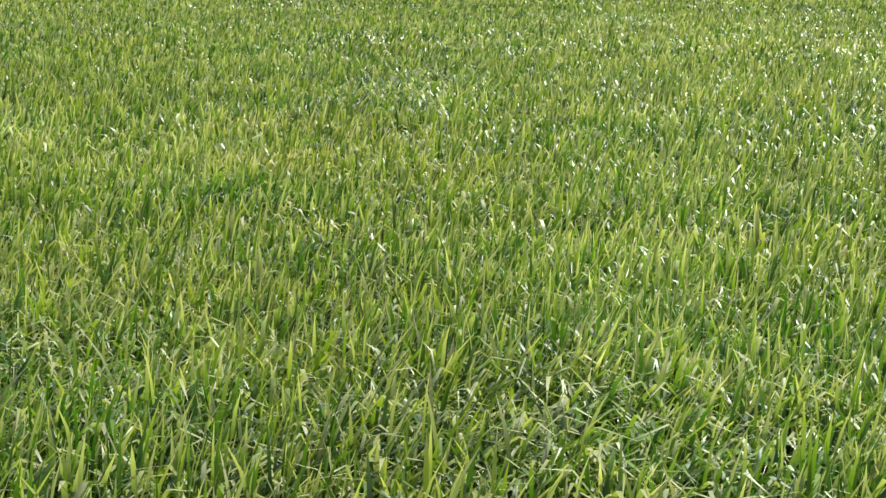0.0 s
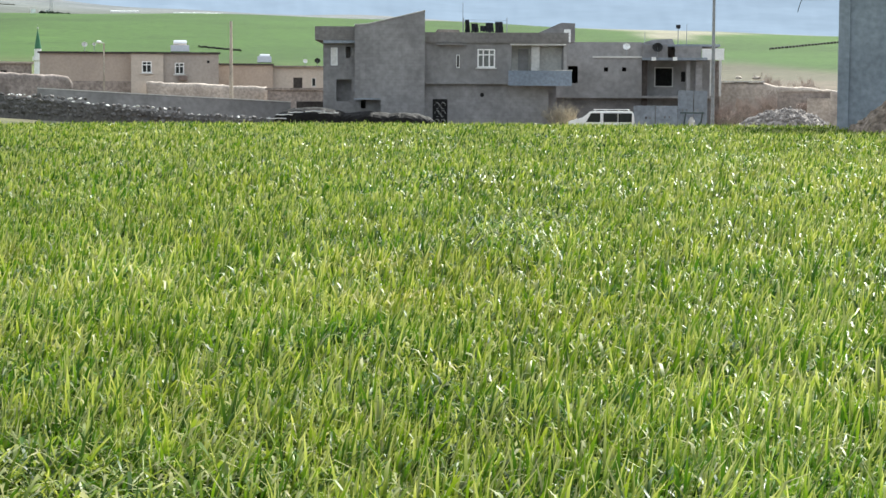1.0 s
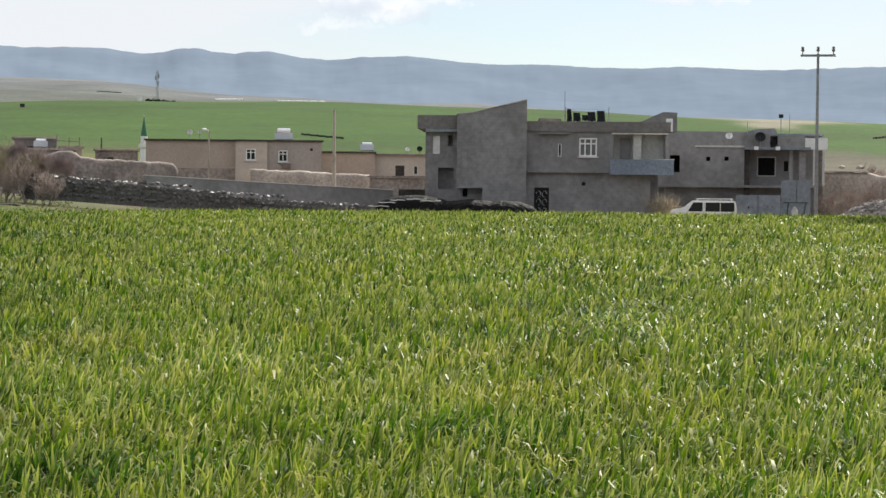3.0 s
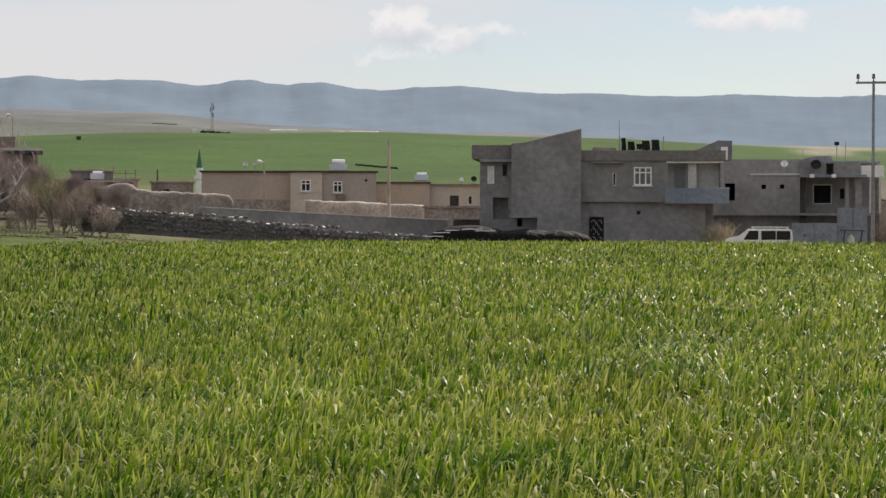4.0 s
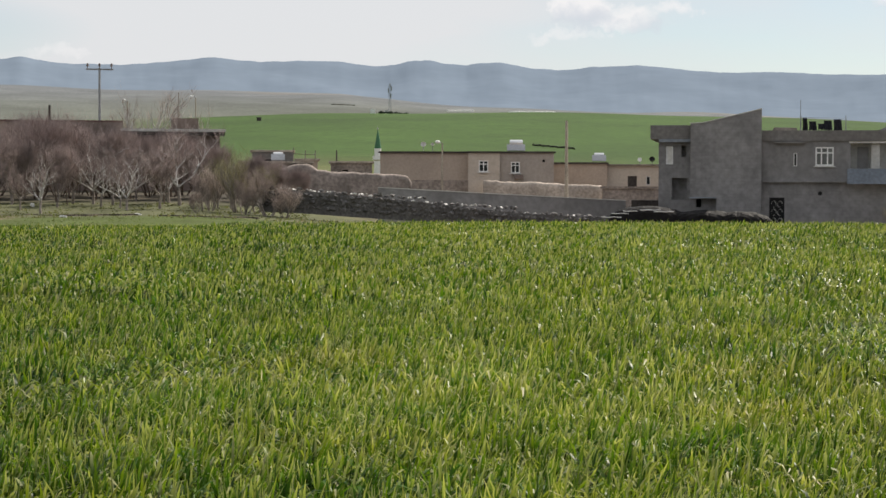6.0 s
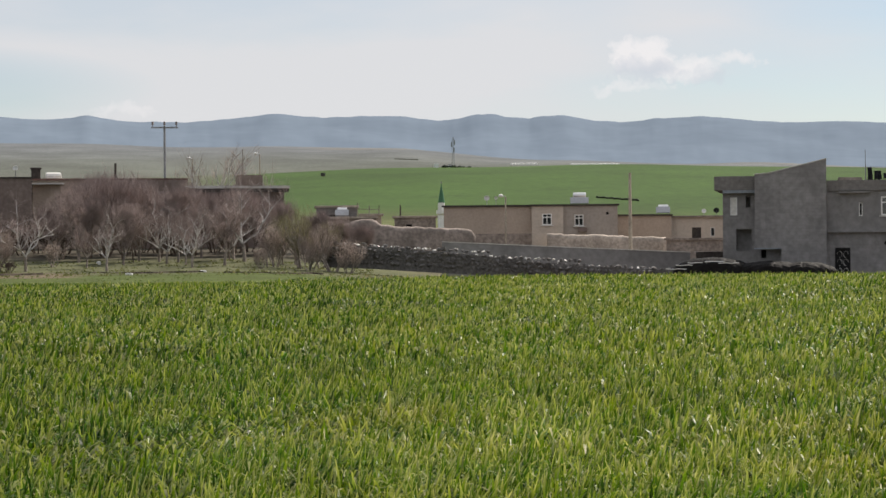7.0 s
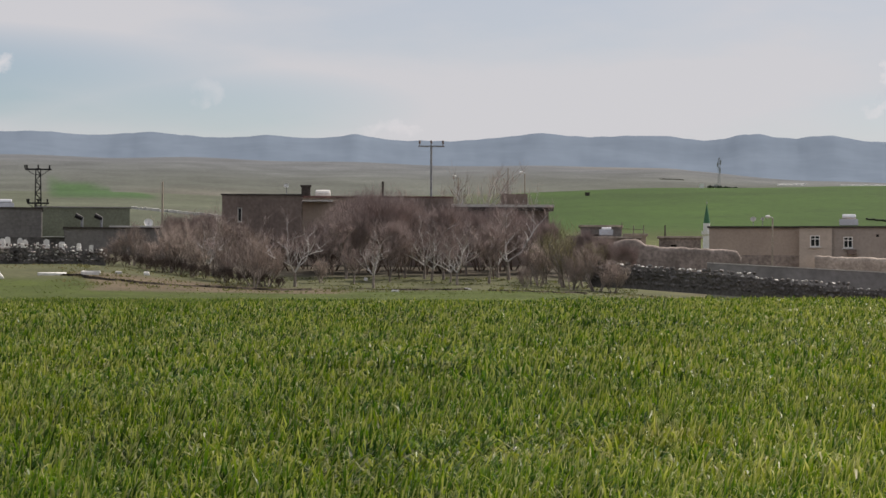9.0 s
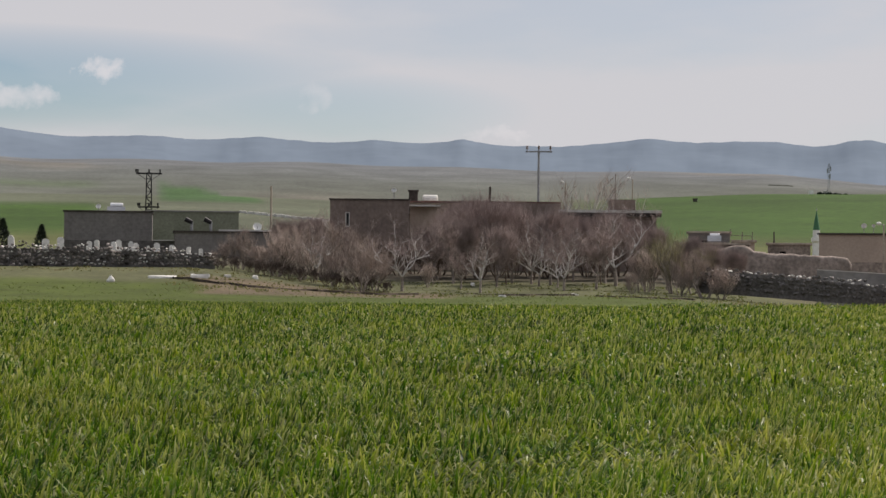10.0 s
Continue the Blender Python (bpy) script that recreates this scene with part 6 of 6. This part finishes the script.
solo("wall_coping", B(-1.7, 1.4, -0.4, 0.3, 2.6, 2.68), M_PALE, site(-20.5, 140), "pale worn coping on a clay wall", "coping", zb=2.6)
h = thing("ruin", site(-21.9, 130), -0.9, "roofless brown mud-brick ruin with a pale corner", "ruin")
part("wall", wall(-1.0, 2.4, 0, 0.4, -0.9, 1.9, [(0.2, 1.0, -0.9, 1.2)]), M_MUD, h)
part("pier", B(0.9, 2.4, -0.6, -0.02, -0.9, 1.5), M_MUDTOP, h)
part("coping", B(-1.1, 2.5, -0.05, 0.45, 1.9, 2.0), M_MUDTOP, h)


# ---- dry-stone walls ----
def stone_meshes(n, seed):
    rnd, out = random.Random(seed), []
    for k in range(n):
        bm = bmesh.new()
        bmesh.ops.create_icosphere(bm, subdivisions=1, radius=0.5)
        for v in bm.verts:
            v.co *= rnd.uniform(0.6, 1.3)
            v.co.x = max(-0.46, min(0.46, v.co.x))
            v.co.z = max(-0.42, min(0.42, v.co.z))
        me = bpy.data.meshes.new("stone")
        bm.to_mesh(me)
        bm.free()
        out.append(me)
    return out


def stone_wall(m, zb, ends, label, mat, size, limit, seed, white=0.0, rough=0.1):
    """ends: (x, base, top) along the wall; a dark core faced with single stones; white: share of pale stones that paint
    lit tops.
    """
    rnd = random.Random(seed)
    xs, bs, ts = zip(*ends)
    w = thing("stone_wall", m, zb, label, "stone wall")
    pts = [(x, b - 0.4) for x, b, t in ends] + [(x, t - 0.16 - rough * 0.8) for x, b, t in reversed(ends)]
    part("core", prism(pts, 0.06, 0.6), M_STONE, w)
    meshes = stone_meshes(8, seed)
    for me in meshes:
        me.materials.append(mat)
    pale = [me.copy() for me in meshes[:4]]
    for me in pale:
        me.materials.clear()
        me.materials.append(M_PALE)
    count = 0
    courses = 9
    for c in range(courses):
        x = xs[0] + rnd.uniform(0, size)
        while x < xs[-1] and count < limit:
            b, t = np.interp(x, xs, bs), np.interp(x, xs, ts) + rough * noise.noise((x * 1.1, seed, 0)) - 0.3 * rough
            sx, sz = size * rnd.uniform(0.7, 1.5), size * rnd.uniform(0.6, 0.95)
            zc = b - 0.1 + (c + 0.5) * size * 0.72
            if zc < t + 0.05:
                top = zc > t - size * 0.7
                me = rnd.choice(meshes)
                # pale stones, mostly in the top course, paint the lit ridge line
                if rnd.random() < (white if top else white * 0.45 if rough > 0.2 else 0.0):
                    me, sx, sz = rnd.choice(pale), sx * 0.7, sz * 0.55
                ob = new("stone", me)
                ob.parent = w
                ob.matrix_basis = Matrix.LocRotScale((x, rnd.uniform(-0.06, 0.08) + (0.2 if top else 0.05), zc - zb + rnd.uniform(-0.06, 0.06)), Euler((rnd.uniform(-.4, .4), rnd.uniform(-.5, .5), rnd.uniform(0, 6))), (sx, sx * 0.8, sz))
                count += 1
            x += sx * 0.93


stone_wall(site(-1.5, 122), -0.4, [(-10.5, 0.8, 1.9), (-8.6, 0.73, 2.0), (-3.0, 0.35, 1.52), (1.94, 0.05, 0.97), (5.5, -0.2, 0.6), (12.3, -0.5, 0.2)], "long low dry-stone wall of dark basalt along the field", M_STONE, 0.36, 520, 4, 0.45)
stone_wall(site(20.0, 127), 1.4, [(-12.0, 1.75, 3.2), (-8.3, 1.75, 3.18), (-4.7, 1.85, 3.13), (2.0, 1.9, 3.03), (4.3, 1.95, 2.85), (5.4, 2.0, 2.45)], "cemetery wall of loosely piled grey field stones", M_STONE2, 0.28, 560, 6, 0.5, 0.24)


# ---- graves behind the wall ----
def headstone(m, zb, w, hgt, rnd_top=True):
    pts = [(-w / 2, zb - 1.3), (w / 2, zb - 1.3), (w / 2, zb + hgt * 0.75)]
    if rnd_top:
        pts += [(w / 2 * math.cos(k * math.pi / 6), zb + hgt * 0.75 + hgt * 0.25 * math.sin(k * math.pi / 6)) for k in range(1, 6)]
    else:
        pts += [(w * 0.2, zb + hgt)]
        pts += [(-w * 0.2, zb + hgt)]
    pts += [(-w / 2, zb + hgt * 0.75)]
    bm = prism(pts, -0.07, 0.07)
    solo("gravestone", bm, M_MARBLE, m, "upright white gravestone behind a stone wall", "gravestone", "gravestones", zb=zb - 1.3)


for k, (x, hgt, w) in enumerate(((-7.44, 0.75, 0.4), (-5.72, 0.62, 0.46), (-2.87, 0.55, 0.36), (-0.12, 0.6, 0.34), (-4.60, 0.68, 0.44), (-2.22, 0.58, 0.34), (-1.07, 0.52, 0.33), (0.42, 0.62, 0.36), (-0.63, 0.54, 0.35), (1.88, 0.55, 0.37),
                                  (0.9, 0.42, 0.2), (1.33, 0.35, 0.2), (2.54, 0.35, 0.36), (3.7, 0.3, 0.28), (4.56, 0.25, 0.26), (-9.0, 0.7, 0.4), (-10.1, 0.6, 0.44))):
    headstone(site(20.0, 128.6 + 0.5 * (k % 3)) @ pose(x, 0, 0, 0, (k * 53) % 9 - 4, (k * 37) % 20 - 10), 2.92 - 0.05 * (k % 4) - (0.12 if x > 0 else 0), w, hgt, k not in (0, 3, 7))


def conifer(m, zb, h, r):
    t = thing("conifer", m, zb, "small dark conical evergreen among the graves", "tree", "small evergreens")
    part("trunk", T((0, 0, zb), (0, 0, zb + h * 0.5), 0.08, 0.04, 5), M_BARK2, t)
    rnd = random.Random(int(h * 10))
    vs, fs = [], []
    for _ in range(700):
        u = rnd.random() ** 0.8
        a_ = rnd.uniform(0, 6.283)
        rr = r * (1 - u) * rnd.uniform(0.6, 1.05) + 0.03
        p = Vector((rr * math.cos(a_), rr * math.sin(a_), h * (0.1 + 0.88 * u)))
        d = Vector((math.cos(a_), math.sin(a_), 0.9)).normalized() * 0.22
        s = Vector((-math.sin(a_), math.cos(a_), 0)) * 0.06
        b0 = len(vs)
        vs += [p - s, p + s, p + d]
        fs.append((b0, b0 + 1, b0 + 2))
    me = bpy.data.meshes.new("crown")
    me.from_pydata(vs, [], fs)
    me.materials.append(M_CONIFER)
    c = new("crown", me)
    c.parent = t


conifer(site(20.0, 131) @ pose(-5.85, 0, 0), 2.2, 2.2, 0.72)
conifer(site(20.0, 131) @ pose(-8.35, 0, 0), 2.2, 2.6, 0.85)

def earth_bank(rows, high, seed):
    """A low eroded edge of bare soil along (heading, distance) points, its shadow edge painted dark."""
    rnd, bm, prev = random.Random(seed), bmesh.new(), None
    n = 90
    ts = [k / n * (len(rows) - 1) for k in range(n + 1)]
    pts = []
    for t in ts:
        az = float(np.interp(t, range(len(rows)), [q[0] for q in rows]))
        r = float(np.interp(t, range(len(rows)), [q[1] for q in rows])) + 0.9 * noise.noise((t * 3.1, seed, 0)) + rnd.uniform(-0.06, 0.06)
        pts.append((-r * math.sin(radians(az)), r * math.cos(radians(az))))
    o = Vector((*pts[0], ground_z(*pts[0])))
    for x, y in pts:
        d, g, h = Vector((x, y, 0)).normalized(), ground_z(x, y), high * (0.75 + 0.6 * noise.noise((x * 0.35, y * 0.35, seed)))
        ring = [bm.verts.new(Vector((x, y, g)) + d * a_ + Vector((0, 0, b_)) - o) for a_, b_ in ((-0.15, -0.1), (0.0, h), (0.35, h * 0.9), (2.2, -0.05))]
        if prev:
            for i in range(3):
                bm.faces.new((prev[i], prev[i + 1], ring[i + 1], ring[i]))
        prev = ring
    solo("earth_bank", bm, M_SOIL, Matrix.Translation(o), "low eroded bank of dark soil at the field edge, shadow edge painted in", "bank")


earth_bank([(18.9, 117), (17.8, 114.5), (16.3, 112.5), (14.8, 113.5), (13.4, 113), (11.6, 116)], 0.16, 2)
earth_bank([(10.2, 118), (8.8, 116.5), (7.0, 117.5)], 0.10, 5)
earth_bank([(6.4, 116), (5.0, 114.5), (3.5, 116)], 0.10, 6)
# pale slabs and scraps lying on the bare ground
rnd = random.Random(12)
for az, r, w, hgt in ((19.1, 117, 1.7, 0.12), (18.0, 118, 1.1, 0.2), (9.15, 114, 0.4, 0.1), (17.2, 120, 0.4, 0.15), (7.0, 118, 0.35, 0.1), (16.4, 121, 0.3, 0.2), (10.0, 129, 0.25, 0.2)):
    x, y = -r * math.sin(radians(az)), r * math.cos(radians(az))
    zb = ground_z(x, y)
    bm = B(-w / 2, w / 2, -0.3, 0.3, -0.06, hgt, 0.04)
    for v in bm.verts:
        v.co += Vector((rnd.uniform(-.05, .05), 0, rnd.uniform(-.04, .04)))
    ob = solo("stone_slab", bm, M_MARBLE, pose(x, y, zb, 0, 0, az), "pale stone slab lying on bare ground", "stone", "stone slabs")

x, y = -114 * math.sin(radians(20.6)), 114 * math.cos(radians(20.6))
bm = lathe([(0.16, -0.04), (0.22, 0.05), (0.2, 0.16), (0.12, 0.28), (0.05, 0.34), (0.08, 0.4)], 10)
for v in bm.verts:
    v.co += Vector((0.05 * math.sin(v.co.z * 9 + v.co.y * 7), 0.04 * math.cos(v.co.x * 8), 0))
solo("white_sack", bm, M_MARBLE, pose(x, y, ground_z(x, y)), "tied white sack standing on the turf", "sack")


# ---- rough grass and weeds between the crop and the orchard ----
def rough_grass():
    rng = np.random.default_rng(21)
    m = bpy.data.materials.new("rough_field_edge_grass")
    m.use_nodes = True
    nt = m.node_tree
    ramp, ge = nt.nodes.new("ShaderNodeValToRGB"), nt.nodes.new("ShaderNodeNewGeometry")
    e = ramp.color_ramp.elements
    e[0].color, e[1].color = (0.092, 0.130, 0.030, 1), (0.32, 0.26, 0.17, 1)
    e.new(0.55).color = (0.15, 0.15, 0.06, 1)
    at = nt.nodes.new("ShaderNodeAttribute")
    at.attribute_name = "withered"
    nt.links.new(at.outputs["Fac"], ramp.inputs[0])
    body, glow, both = nt.nodes["Principled BSDF"], nt.nodes.new("ShaderNodeBsdfTranslucent"), nt.nodes.new("ShaderNodeMixShader")
    nt.links.new(ramp.outputs[0], body.inputs["Base Color"])
    nt.links.new(ramp.outputs[0], glow.inputs[0])
    body.inputs["Roughness"].default_value = 0.8
    both.inputs[0].default_value = 0.5
    nt.links.new(body.outputs[0], both.inputs[1])
    nt.links.new(glow.outputs[0], both.inputs[2])
    nt.links.new(both.outputs[0], nt.nodes["Material Output"].inputs[0])
    vs, dry = [], []
    for r0, r1, a0, a1, dens, h0, h1, brown in ((94, 113, 1, 24, 7, 0.02, 0.05, 0.0), (111, 134, 2, 13, 9, 0.03, 0.12, 0.25), (108, 127, 12.5, 19, 9, 0.03, 0.13, 0.45), (122, 128, 18, 25, 9, 0.04, 0.14, 0.5), (98, 122, -8, 2.5, 8, 0.05, 0.18, 0.45)):
        n = int(0.5 * radians(a1 - a0) * (r1 * r1 - r0 * r0) * dens)
        r, az = np.sqrt(rng.uniform(r0 * r0, r1 * r1, n)), rng.uniform(a0, a1, n)
        x, y = -r * np.sin(np.radians(az)), r * np.cos(np.radians(az))
        clump = np.sin(x * 1.3 + 2 * np.sin(y * 0.7)) * np.sin(y * 0.9 + 2 * np.sin(x * 0.6))
        keep = rng.uniform(-0.9, 1.0, n) < clump
        for px, py, c in zip(x[keep], y[keep], clump[keep]):
            z, h = ground_z(px, py), rng.uniform(h0, h1) * (0.7 + 0.6 * max(0, c))
            a_, w = rng.uniform(0, 6.28), rng.uniform(0.05, 0.14)
            dx, dy = math.cos(a_) * w, math.sin(a_) * w
            vs += [(px - dx, py - dy, z - 0.03), (px + dx, py + dy, z - 0.03), (px + rng.uniform(-0.09, 0.09), py + rng.uniform(-0.09, 0.09), z + h)]
            k = min(1.0, max(0.0, brown + rng.normal(0.10, 0.12)))
            dry += [k, k, k]
    me = bpy.data.meshes.new("rough_grass")
    me.from_pydata(vs, [], [(i, i + 1, i + 2) for i in range(0, len(vs), 3)])
    me.attributes.new("withered", "FLOAT", "POINT").data.foreach_set("value", np.array(dry, dtype=np.float32))
    me.materials.append(m)
    tagged(new("rough_grass", me), "rough turf and withered weeds along the field edge", "grass", kind="stuff")


rough_grass()
